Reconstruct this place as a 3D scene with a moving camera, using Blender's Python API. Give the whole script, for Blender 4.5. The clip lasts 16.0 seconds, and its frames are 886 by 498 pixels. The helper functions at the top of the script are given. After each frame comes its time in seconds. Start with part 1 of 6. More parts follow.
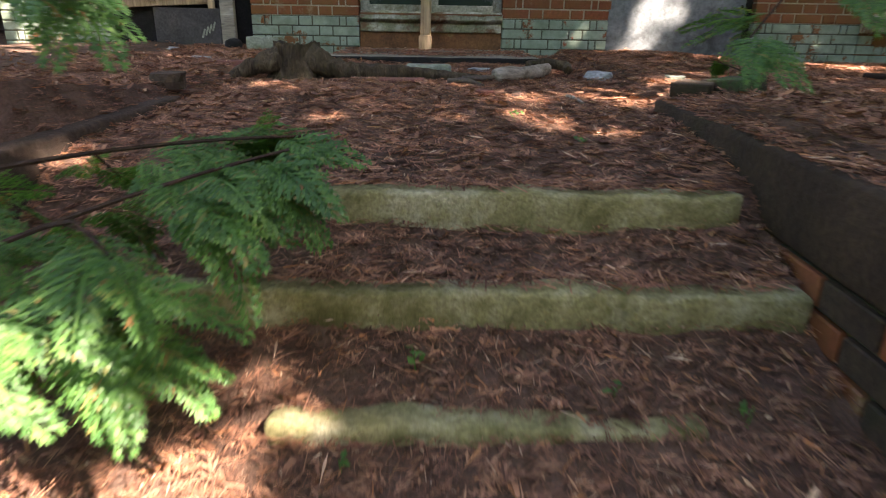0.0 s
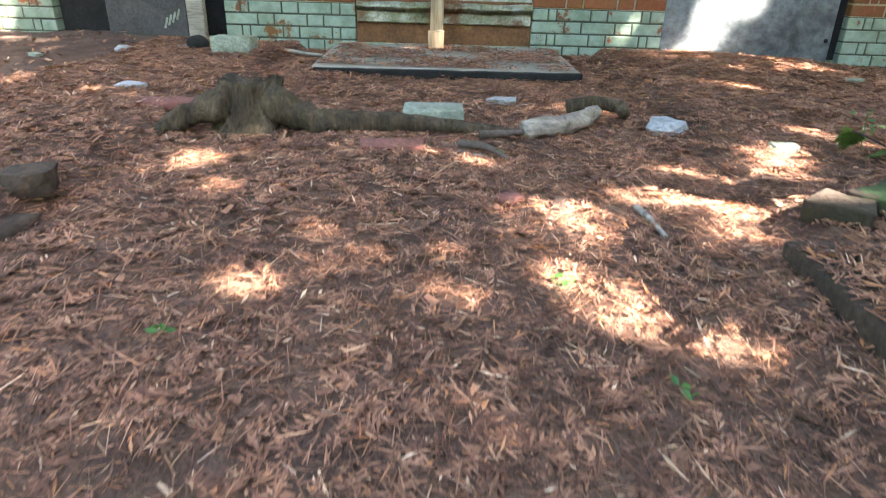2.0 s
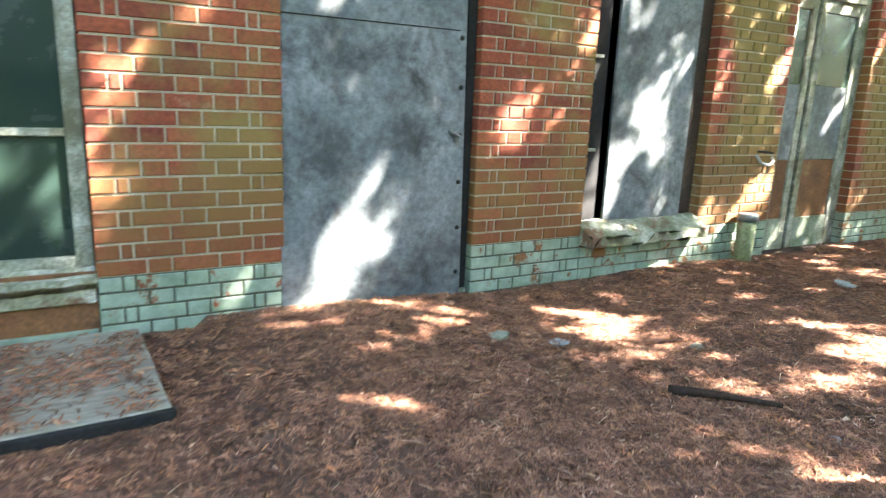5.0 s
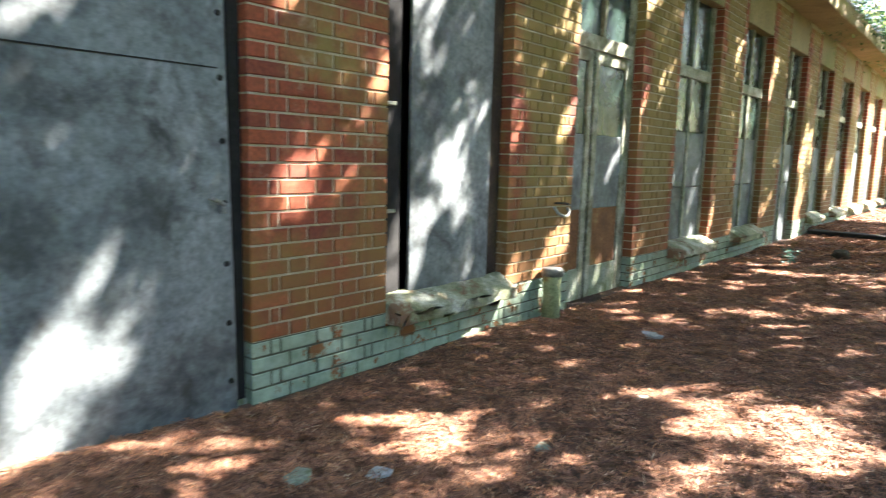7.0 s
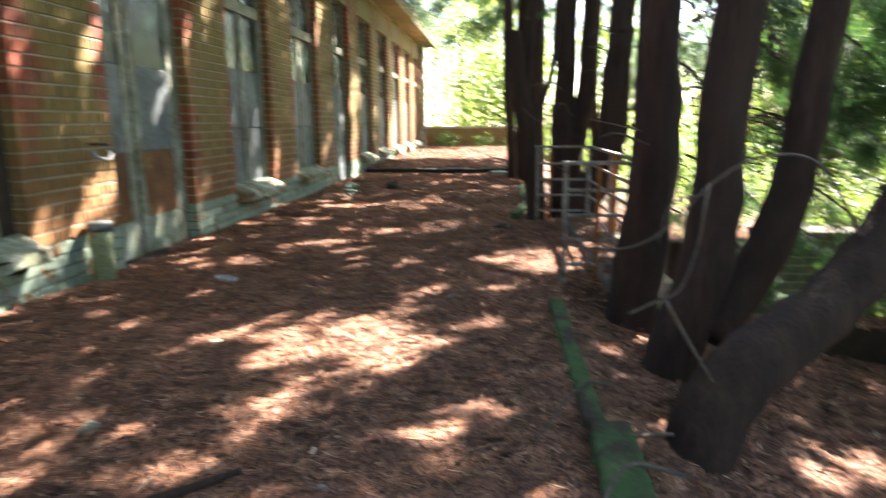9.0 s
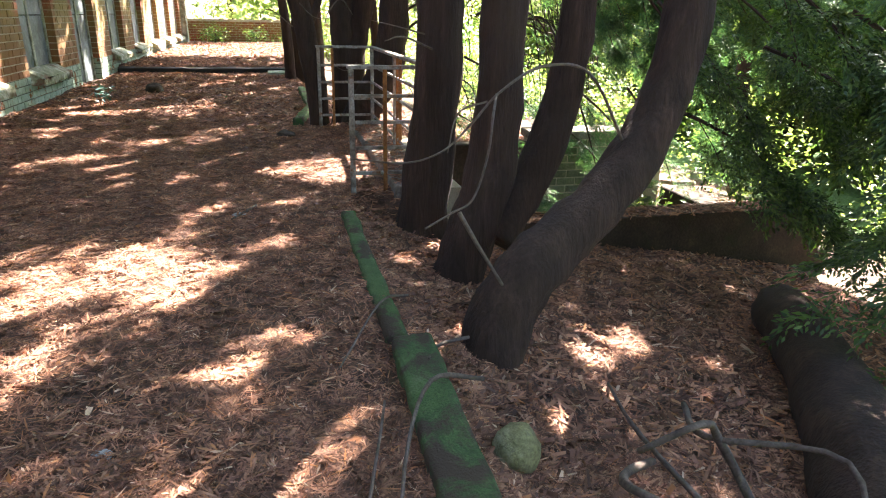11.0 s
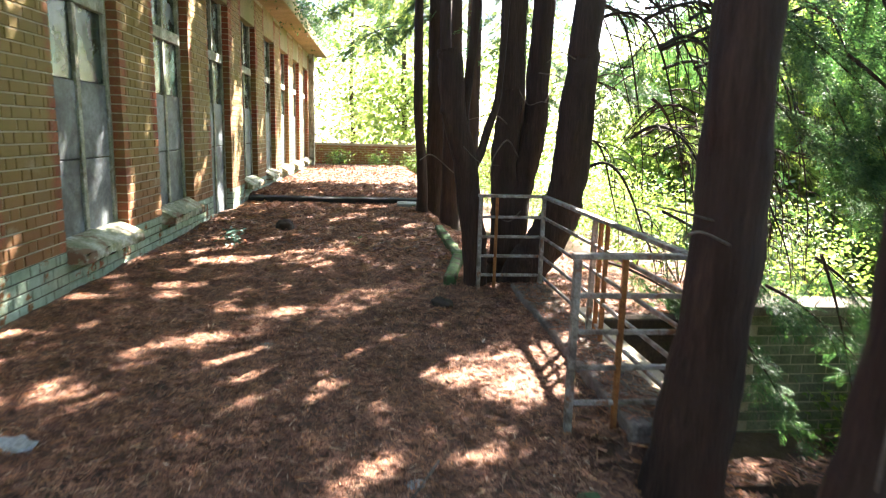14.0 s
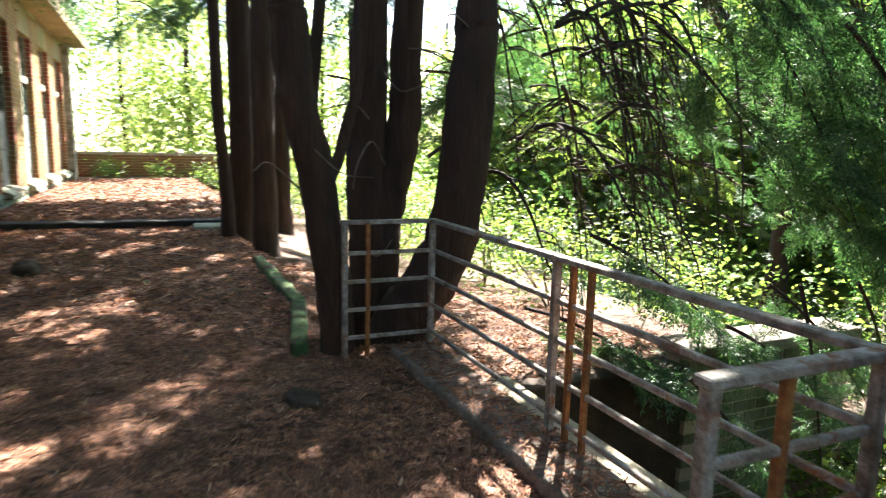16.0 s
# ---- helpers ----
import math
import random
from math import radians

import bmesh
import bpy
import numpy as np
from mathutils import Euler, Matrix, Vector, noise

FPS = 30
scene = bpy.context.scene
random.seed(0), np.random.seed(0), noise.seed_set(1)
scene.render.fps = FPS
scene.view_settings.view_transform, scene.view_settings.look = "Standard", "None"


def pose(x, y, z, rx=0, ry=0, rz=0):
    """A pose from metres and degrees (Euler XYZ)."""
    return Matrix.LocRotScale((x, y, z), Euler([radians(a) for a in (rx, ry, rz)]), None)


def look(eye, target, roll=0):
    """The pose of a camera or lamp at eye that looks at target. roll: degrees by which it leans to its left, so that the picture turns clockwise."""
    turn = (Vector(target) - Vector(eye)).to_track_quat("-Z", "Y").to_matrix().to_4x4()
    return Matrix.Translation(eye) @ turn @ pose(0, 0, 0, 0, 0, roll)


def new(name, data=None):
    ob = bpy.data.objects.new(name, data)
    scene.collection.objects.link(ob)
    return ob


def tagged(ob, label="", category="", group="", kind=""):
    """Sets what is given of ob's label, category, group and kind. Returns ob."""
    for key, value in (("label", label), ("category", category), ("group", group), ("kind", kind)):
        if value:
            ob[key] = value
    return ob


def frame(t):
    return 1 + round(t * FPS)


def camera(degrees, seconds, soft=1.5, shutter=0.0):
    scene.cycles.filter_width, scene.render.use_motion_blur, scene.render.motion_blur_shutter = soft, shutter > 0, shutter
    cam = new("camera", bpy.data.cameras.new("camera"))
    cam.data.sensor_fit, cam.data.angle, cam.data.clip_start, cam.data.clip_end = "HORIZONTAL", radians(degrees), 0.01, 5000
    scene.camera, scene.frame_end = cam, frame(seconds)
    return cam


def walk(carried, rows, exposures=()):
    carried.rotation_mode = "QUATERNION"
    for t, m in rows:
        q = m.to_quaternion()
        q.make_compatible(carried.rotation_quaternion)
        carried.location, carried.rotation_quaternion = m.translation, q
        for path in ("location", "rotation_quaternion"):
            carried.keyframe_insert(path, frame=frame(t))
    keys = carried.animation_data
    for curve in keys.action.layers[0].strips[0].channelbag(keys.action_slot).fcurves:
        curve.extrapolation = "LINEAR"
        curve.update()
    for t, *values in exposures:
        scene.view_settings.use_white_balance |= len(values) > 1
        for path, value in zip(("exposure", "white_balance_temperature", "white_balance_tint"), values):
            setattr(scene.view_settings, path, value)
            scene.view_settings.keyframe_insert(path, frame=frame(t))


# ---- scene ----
cam = camera(69.2, 16.0, 1.1, 0.5)
EXPOSURES = [(0.0, 3.15, 7500, 24), (0.7, 3.25, 7600, 26), (1.5, 4.0, 7000, 16), (2.0, 4.4, 6900, 15), (3.0, 4.65, 6700, 12), (4.5, 4.65, 6600, 12), (7.0, 3.85, 6600, 12), (9.0, 3.5, 6700, 15), (9.5, 3.6, 6450, 11), (12.0, 4.1, 7000, 20), (13.0, 4.2, 6900, 18), (14.0, 3.9, 6700, 14), (16.0, 3.4, 6500, 10)]
PATH = [
    (0, (0.003, -0.136, 0.362), (0.004, 1.742, -0.327), 1.0),
    (0.5, (0.009, 0.29, 0.357), (-0.02, 2.162, -0.346), 1.1),
    (1, (0.054, 0.585, 0.408), (0.05, 2.447, -0.323), 0.7),
    (1.5, (0.066, 0.833, 0.552), (0.056, 2.664, -0.253), 1.2),
    (2, (0.034, 1.024, 0.691), (-0.015, 2.836, -0.154), 1.5),
    (2.5, (0.108, 1.197, 0.765), (0.077, 3.014, -0.071), 1.5),
    (3, (0.177, 1.397, 0.907), (0.183, 3.245, 0.14), 1.8),
    (3.5, (0.179, 1.631, 1.042), (0.386, 3.504, 0.373), 2.4),
    (4, (0.211, 1.835, 1.107), (0.793, 3.662, 0.538), 2.6),
    (4.5, (0.343, 2.095, 1.235), (1.151, 3.857, 0.74), 2.4),
    (6.8, (0.847, 3.075, 1.302), (2.298, 4.421, 1.013), 1.5),
    (7, (0.944, 3.098, 1.305), (2.44, 4.395, 1.024), 1.4),
    (7.5, (1.146, 3.166, 1.302), (2.777, 4.295, 1.051), 1.1),
    (8, (1.177, 3.179, 1.275), (2.944, 4.085, 1.035), 0.9),
    (8.5, (1.207, 3.171, 1.192), (3.105, 3.748, 0.939), 0.2),
    (9, (1.293, 3.086, 1.099), (3.247, 3.25, 0.706), -0.4),
    (9.5, (1.394, 3.087, 1.081), (3.312, 2.855, 0.56), -0.1),
    (11.8, (1.439, 3.147, 1.149), (3.252, 2.657, 0.462), 1.5),
    (12, (1.546, 3.167, 1.154), (3.371, 2.723, 0.469), 1.9),
    (12.5, (1.815, 3.214, 1.247), (3.68, 2.923, 0.586), 1.8),
    (13, (2.172, 3.315, 1.274), (4.084, 3.157, 0.709), 1.5),
    (13.5, (2.5, 3.403, 1.313), (4.444, 3.243, 0.874), 1.2),
    (14, (2.954, 3.494, 1.332), (4.912, 3.3, 0.976), 1.6),
    (14.5, (3.444, 3.563, 1.317), (5.392, 3.245, 0.989), 1.2),
    (15, (3.904, 3.543, 1.271), (5.823, 3.067, 0.967), 1.5),
    (15.5, (4.324, 3.621, 1.278), (6.206, 3.021, 0.965), 1.4),
    (16, (4.785, 3.601, 1.254), (6.592, 2.805, 0.942), 1.5),
]
walk(cam, [(t, look(eye, target, roll)) for t, eye, target, roll in PATH], EXPOSURES)

# ---- light ----
SUN_AZ, SUN_EL = 128.0, 45.0
world = bpy.data.worlds.new("sky")
scene.world = world
world.use_nodes = True
wn = world.node_tree.nodes
sky = wn.new("ShaderNodeTexSky")
sky.sky_type = "NISHITA"
sky.sun_disc = False
sky.sun_elevation, sky.sun_rotation = radians(SUN_EL), radians(SUN_AZ)
world.node_tree.links.new(sky.outputs[0], wn["Background"].inputs[0])
wn["Background"].inputs[1].default_value = 0.072
sun = new("sun", bpy.data.lights.new("sun", "SUN"))
sun.data.energy, sun.data.angle, sun.data.color = 5.0, radians(0.53), (1.0, 0.95, 0.87)
SUN_WAY = Vector((math.sin(radians(SUN_AZ)) * math.cos(radians(SUN_EL)), math.cos(radians(SUN_AZ)) * math.cos(radians(SUN_EL)), math.sin(radians(SUN_EL))))
sun.matrix_world = look(SUN_WAY * 30, (0, 0, 0))

rng = np.random.default_rng(7)


# ---- materials ----
def material(name):
    m = bpy.data.materials.new(name)
    m.use_nodes = True
    return m, m.node_tree.nodes, m.node_tree.links, m.node_tree.nodes["Principled BSDF"]


def ramp_node(n, stops):
    r = n.new("ShaderNodeValToRGB")
    r.color_ramp.elements[0].position, r.color_ramp.elements[0].color = stops[0][0], (*stops[0][1], 1)
    r.color_ramp.elements[1].position, r.color_ramp.elements[1].color = stops[-1][0], (*stops[-1][1], 1)
    for p, c in stops[1:-1]:
        r.color_ramp.elements.new(p).color = (*c, 1)
    return r


def noise_node(n, l, scale, detail=4.0, rough=0.6, stretch=None, distort=0.0):
    geo = n.new("ShaderNodeNewGeometry")
    t = n.new("ShaderNodeTexNoise")
    t.inputs["Scale"].default_value, t.inputs["Detail"].default_value = scale, detail
    t.inputs["Roughness"].default_value, t.inputs["Distortion"].default_value = rough, distort
    if stretch:
        mp = n.new("ShaderNodeMapping")
        mp.inputs["Scale"].default_value = stretch
        l.new(geo.outputs["Position"], mp.inputs["Vector"])
        l.new(mp.outputs[0], t.inputs["Vector"])
    else:
        l.new(geo.outputs["Position"], t.inputs["Vector"])
    return t


def blend(n, l, fac, a, b, kind="MIX"):
    mx = n.new("ShaderNodeMix")
    mx.data_type, mx.blend_type = "RGBA", kind
    for sock, v in ((mx.inputs[0], fac), (mx.inputs[6], a), (mx.inputs[7], b)):
        if isinstance(v, (int, float)):
            sock.default_value = v
        elif isinstance(v, tuple):
            sock.default_value = (*v, 1)
        else:
            l.new(v, sock)
    return mx.outputs[2]


def surface(name, stops, scale, rough=0.85, bump=0.3, fine=60.0, stain=None, stain_scale=1.5, stain_at=(0.5, 0.65), stretch=None, vary=0.0, per="", metal=0.0, bump_dist=0.01):
    """A weathered surface: a broad colour noise, a fine grain, an optional stain with a shape of its own."""
    m, n, l, b = material(name)
    base = ramp_node(n, stops)
    l.new(noise_node(n, l, scale, 5.0, 0.65, stretch).outputs[0], base.inputs[0])
    col = base.outputs[0]
    grain = noise_node(n, l, fine, 3.0, 0.7, stretch)
    gr = ramp_node(n, [(0.3, (0.62, 0.62, 0.62)), (0.7, (1.3, 1.3, 1.3))])
    l.new(grain.outputs[0], gr.inputs[0])
    col = blend(n, l, 1.0, col, gr.outputs[0], "MULTIPLY")
    if stain:
        sr = ramp_node(n, [(stain_at[0], (0, 0, 0)), (stain_at[1], (1, 1, 1))])
        l.new(noise_node(n, l, stain_scale, 6.0, 0.7, None, 0.4).outputs[0], sr.inputs[0])
        col = blend(n, l, sr.outputs[0], col, stain)
    if per:
        if per == "object":
            info = n.new("ShaderNodeObjectInfo").outputs["Random"]
        else:
            info = n.new("ShaderNodeNewGeometry").outputs["Random Per Island"]
        vr = ramp_node(n, [(0.0, (1 - vary, 1 - vary, 1 - vary)), (1.0, (1 + vary, 1 + vary * 0.9, 1 + vary * 0.8))])
        l.new(info, vr.inputs[0])
        col = blend(n, l, 1.0, col, vr.outputs[0], "MULTIPLY")
    l.new(col, b.inputs["Base Color"])
    b.inputs["Roughness"].default_value, b.inputs["Metallic"].default_value = rough, metal
    if bump:
        bp = n.new("ShaderNodeBump")
        bp.inputs["Strength"].default_value, bp.inputs["Distance"].default_value = bump, bump_dist
        l.new(grain.outputs[0], bp.inputs["Height"])
        l.new(bp.outputs[0], b.inputs["Normal"])
    return m


def brick_material(name, painted, per):
    """Worn red brick with ochre algae; painted: flaking pale green paint over it."""
    m, n, l, b = material(name)
    rnd = n.new("ShaderNodeObjectInfo").outputs["Random"] if per == "object" else n.new("ShaderNodeNewGeometry").outputs["Random Per Island"]
    br = ramp_node(n, [(0.0, (0.17, 0.040, 0.022)), (0.35, (0.24, 0.056, 0.027)), (0.8, (0.28, 0.070, 0.031)), (1.0, (0.32, 0.095, 0.043))])
    l.new(rnd, br.inputs[0])
    grain = noise_node(n, l, 45.0, 4.0, 0.7)
    gr = ramp_node(n, [(0.3, (0.6, 0.6, 0.6)), (0.7, (1.25, 1.25, 1.25))])
    l.new(grain.outputs[0], gr.inputs[0])
    col = blend(n, l, 1.0, br.outputs[0], gr.outputs[0], "MULTIPLY")
    algae = ramp_node(n, [(0.47, (0, 0, 0)), (0.64, (0.85, 0.85, 0.85))])
    sep = n.new("ShaderNodeSeparateXYZ")
    l.new(n.new("ShaderNodeNewGeometry").outputs["Position"], sep.inputs[0])
    def calc(op, a, b_):
        k = n.new("ShaderNodeMath")
        k.operation = op
        for sock, v in zip(k.inputs, (a, b_)):
            if isinstance(v, (int, float)):
                sock.default_value = v
            else:
                l.new(v, sock)
        return k.outputs[0]
    def rise(v, a, b_):
        k = n.new("ShaderNodeMapRange")
        k.inputs[1].default_value, k.inputs[2].default_value = a, b_
        l.new(v, k.inputs[0])
        return k.outputs[0]
    along = calc("FLOORED_MODULO", calc("ADD", sep.outputs[0], -0.50), 2.24)
    inside = calc("MULTIPLY", rise(along, 0.10, 0.30), rise(along, 0.90, 0.74))
    inside = calc("MULTIPLY", inside, rise(sep.outputs[0], 3.9, 5.2))
    l.new(calc("ADD", noise_node(n, l, 1.3, 6.0, 0.65).outputs[0], calc("ADD", calc("MULTIPLY", inside, 0.24), calc("MULTIPLY", rise(sep.outputs[2], 1.25, 0.65), 0.12))), algae.inputs[0])
    tint = ramp_node(n, [(0.0, (0.19, 0.090, 0.027)), (1.0, (0.215, 0.165, 0.050))])
    l.new(rise(sep.outputs[2], 0.5, 1.2), tint.inputs[0])
    col = blend(n, l, algae.outputs[0], col, tint.outputs[0])
    lime = ramp_node(n, [(0.60, (0, 0, 0)), (0.72, (0.45, 0.45, 0.45))])
    l.new(noise_node(n, l, 3.1, 6.0, 0.75).outputs[0], lime.inputs[0])
    col = blend(n, l, lime.outputs[0], col, (0.44, 0.38, 0.27))
    if painted:
        flake = ramp_node(n, [(0.39, (0, 0, 0)), (0.43, (1, 1, 1))])
        l.new(noise_node(n, l, 5.0, 7.0, 0.7).outputs[0], flake.inputs[0])
        paint = ramp_node(n, [(0.3, (0.165, 0.225, 0.16)), (0.7, (0.325, 0.405, 0.32))])
        l.new(noise_node(n, l, 9.0, 5.0, 0.7).outputs[0], paint.inputs[0])
        col = blend(n, l, flake.outputs[0], col, paint.outputs[0])
    l.new(col, b.inputs["Base Color"])
    b.inputs["Roughness"].default_value = 0.9
    bp = n.new("ShaderNodeBump")
    bp.inputs["Strength"].default_value, bp.inputs["Distance"].default_value = 0.5, 0.006
    l.new(grain.outputs[0], bp.inputs["Height"])
    l.new(bp.outputs[0], b.inputs["Normal"])
    return m


def leaf_material(name, stops, through_col, mix=0.45, rough=0.5, mottle=0.0):
    """Thin leaves: part of the light passes through them."""
    m, n, l, b = material(name)
    rnd = n.new("ShaderNodeNewGeometry").outputs["Random Per Island"]
    r = ramp_node(n, stops)
    l.new(rnd, r.inputs[0])
    col0 = r.outputs[0]
    if mottle:
        mo = ramp_node(n, [(0.34, (1 - mottle, 1 - mottle, 1 - mottle)), (0.66, (1 + mottle, 1 + mottle * 0.92, 1 + mottle * 0.85))])
        l.new(noise_node(n, l, 7.0, 5.0, 0.7).outputs[0], mo.inputs[0])
        col0 = blend(n, l, 1.0, col0, mo.outputs[0], "MULTIPLY")
    l.new(col0, b.inputs["Base Color"])
    b.inputs["Roughness"].default_value = rough
    tr = n.new("ShaderNodeBsdfTranslucent")
    col = blend(n, l, 1.0, r.outputs[0], through_col, "MULTIPLY")
    l.new(col, tr.inputs[0])
    ms = n.new("ShaderNodeMixShader")
    ms.inputs[0].default_value = mix
    l.new(b.outputs[0], ms.inputs[1])
    l.new(tr.outputs[0], ms.inputs[2])
    l.new(ms.outputs[0], n["Material Output"].inputs[0])
    return m


M_SOIL = surface("needle_soil", [(0.3, (0.088, 0.049, 0.034)), (0.5, (0.147, 0.083, 0.055)), (0.7, (0.200, 0.119, 0.081))], 6.0, 0.95, 0.9, 90.0, stain=(0.05, 0.032, 0.024), stain_scale=1.1, stain_at=(0.5, 0.7), bump_dist=0.02)
def green_beyond(m):
    """Low weeds take over from the needles down the slope."""
    n, l = m.node_tree.nodes, m.node_tree.links
    bs = n["Principled BSDF"]
    old = bs.inputs["Base Color"].links[0].from_socket
    geo = n.new("ShaderNodeNewGeometry")
    sep = n.new("ShaderNodeSeparateXYZ")
    l.new(geo.outputs["Position"], sep.inputs[0])
    ad = n.new("ShaderNodeMath")
    ad.operation = "MULTIPLY_ADD"
    l.new(noise_node(n, l, 0.9, 6.0, 0.7).outputs[0], ad.inputs[0])
    ad.inputs[1].default_value = 5.0
    l.new(sep.outputs[1], ad.inputs[2])
    mr = n.new("ShaderNodeMapRange")
    mr.inputs[1].default_value, mr.inputs[2].default_value = -0.2, -1.4
    mr.inputs[3].default_value, mr.inputs[4].default_value = 0.0, 1.0
    l.new(ad.outputs[0], mr.inputs[0])
    gc = ramp_node(n, [(0.3, (0.05, 0.11, 0.02)), (0.7, (0.13, 0.24, 0.05))])
    l.new(noise_node(n, l, 14.0, 5.0, 0.7).outputs[0], gc.inputs[0])
    l.new(blend(n, l, mr.outputs[0], old, gc.outputs[0]), bs.inputs["Base Color"])


green_beyond(M_SOIL)
M_BRICK = brick_material("red_brick", False, "object")
M_BRICK_P = brick_material("green_painted_brick", True, "object")
M_BRICK_I = brick_material("far_brick", False, "island")
M_BRICK_PI = brick_material("far_painted_brick", True, "island")
M_MORTAR = surface("mortar", [(0.3, (0.29, 0.25, 0.17)), (0.7, (0.48, 0.42, 0.31))], 4.0, 0.95, 0.4, 120.0)
M_MORTAR_D = surface("dark_joint", [(0.3, (0.05, 0.055, 0.04)), (0.7, (0.11, 0.12, 0.08))], 8.0, 0.95, 0.4, 120.0)
M_SOFFIT = surface("stained_concrete", [(0.3, (0.17, 0.13, 0.055)), (0.6, (0.28, 0.225, 0.11)), (0.8, (0.37, 0.31, 0.18))], 1.2, 0.9, 0.2, 40.0, stain=(0.17, 0.165, 0.05), stain_scale=0.8)
M_PANEL = surface("weathered_grey_sheet", [(0.32, (0.050, 0.058, 0.063)), (0.46, (0.125, 0.145, 0.152)), (0.68, (0.215, 0.238, 0.247))], 1.9, 0.62, 0.12, 24.0, stain=(0.034, 0.037, 0.038), stain_scale=2.4, stain_at=(0.50, 0.66))
M_TAR = surface("tar_paper", [(0.3, (0.040, 0.038, 0.037)), (0.7, (0.075, 0.072, 0.070))], 5.0, 0.8, 0.3, 60.0)
M_COPING = surface("needle_stained_concrete", [(0.3, (0.11, 0.085, 0.065)), (0.5, (0.19, 0.16, 0.13)), (0.72, (0.30, 0.27, 0.23))], 7.0, 0.95, 0.5, 60.0)
M_BRICKBIT = surface("broken_red_brick", [(0.3, (0.16, 0.060, 0.045)), (0.7, (0.27, 0.11, 0.085))], 12.0, 0.95, 0.6, 70.0)
M_DRIFT = surface("bleached_dead_wood", [(0.3, (0.20, 0.16, 0.12)), (0.5, (0.36, 0.31, 0.25)), (0.7, (0.52, 0.47, 0.40))], 8.0, 0.9, 0.6, 60.0, stretch=(0.3, 1, 1), stain=(0.10, 0.075, 0.05), stain_scale=7.0, stain_at=(0.52, 0.66))
M_LIMB = surface("dead_hanging_limb", [(0.3, (0.020, 0.015, 0.011)), (0.7, (0.050, 0.037, 0.027))], 10.0, 0.95, 0.4, 80.0)
M_FRAME = surface("peeling_cream_paint", [(0.35, (0.17, 0.185, 0.13)), (0.55, (0.33, 0.335, 0.265)), (0.7, (0.49, 0.49, 0.42))], 7.0, 0.8, 0.4, 60.0, stain=(0.13, 0.12, 0.07), stain_scale=5.0, stain_at=(0.48, 0.62))
M_SILL = surface("mossy_sill_stone", [(0.3, (0.12, 0.14, 0.07)), (0.48, (0.26, 0.27, 0.18)), (0.62, (0.48, 0.48, 0.40))], 5.0, 0.95, 0.7, 50.0, stain=(0.16, 0.09, 0.05), stain_scale=3.0, stain_at=(0.52, 0.6))
M_RUST_SILL = surface("rusty_brown_masonry", [(0.3, (0.10, 0.045, 0.02)), (0.6, (0.22, 0.10, 0.04)), (0.75, (0.30, 0.24, 0.10))], 4.0, 0.9, 0.6, 50.0)
M_WOOD = surface("raw_timber", [(0.3, (0.26, 0.18, 0.10)), (0.7, (0.46, 0.34, 0.21))], 14.0, 0.8, 0.3, 60.0, stretch=(1, 1, 0.08))
M_BOARD = surface("grey_weathered_board", [(0.3, (0.20, 0.18, 0.14)), (0.7, (0.40, 0.37, 0.30))], 10.0, 0.85, 0.4, 60.0, stretch=(0.15, 1, 1))
# black of tarred things, also painted where gaps are only in shade
M_BLACK = surface("near_black_tar_and_gaps", [(0.3, (0.008, 0.008, 0.008)), (0.7, (0.022, 0.021, 0.020))], 8.0, 1.0, 0.3, 60.0)
# interior colour made dark to stand in for an unlit room
M_DARKROOM = surface("room_painted_dim", [(0.3, (0.05, 0.05, 0.045)), (0.7, (0.12, 0.12, 0.10))], 2.0, 0.95, 0.2, 40.0)
M_MOSS = surface("mossy_concrete", [(0.3, (0.14, 0.130, 0.050)), (0.5, (0.27, 0.250, 0.115)), (0.72, (0.44, 0.41, 0.27))], 9.0, 0.97, 0.8, 80.0, stain=(0.12, 0.115, 0.04), stain_scale=3.0, stain_at=(0.50, 0.66))
M_GREENMOSS = surface("green_moss", [(0.3, (0.035, 0.075, 0.022)), (0.6, (0.075, 0.14, 0.045)), (0.75, (0.13, 0.18, 0.08))], 8.0, 0.97, 0.9, 130.0, stain=(0.06, 0.04, 0.026), stain_scale=6.0, stain_at=(0.48, 0.58))
M_CONC = surface("pale_concrete", [(0.3, (0.18, 0.21, 0.155)), (0.7, (0.35, 0.385, 0.31))], 6.0, 0.9, 0.5, 60.0, stain=(0.12, 0.15, 0.07), stain_scale=5.0)
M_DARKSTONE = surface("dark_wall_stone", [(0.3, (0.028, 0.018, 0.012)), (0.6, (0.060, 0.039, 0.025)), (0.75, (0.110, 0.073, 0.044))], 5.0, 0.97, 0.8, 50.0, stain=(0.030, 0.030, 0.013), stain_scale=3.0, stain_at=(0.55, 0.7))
# green of foliage in shadow, with that shade put into the colour
M_THICKET = leaf_material("shaded_thicket_green", [(0.0, (0.022, 0.045, 0.013)), (0.5, (0.052, 0.096, 0.022)), (1.0, (0.101, 0.160, 0.032))], (1.4, 1.8, 0.8), 0.3)
M_BARK = surface("cedar_bark", [(0.3, (0.024, 0.013, 0.009)), (0.5, (0.042, 0.023, 0.015)), (0.7, (0.072, 0.040, 0.027))], 9.0, 0.97, 0.7, 60.0, stretch=(1, 1, 0.10), stain=(0.048, 0.029, 0.020), stain_scale=1.6, stain_at=(0.5, 0.75), bump_dist=0.02)
M_TWIG = surface("dead_twig", [(0.3, (0.07, 0.052, 0.04)), (0.7, (0.17, 0.13, 0.10))], 12.0, 0.9, 0.3, 80.0)
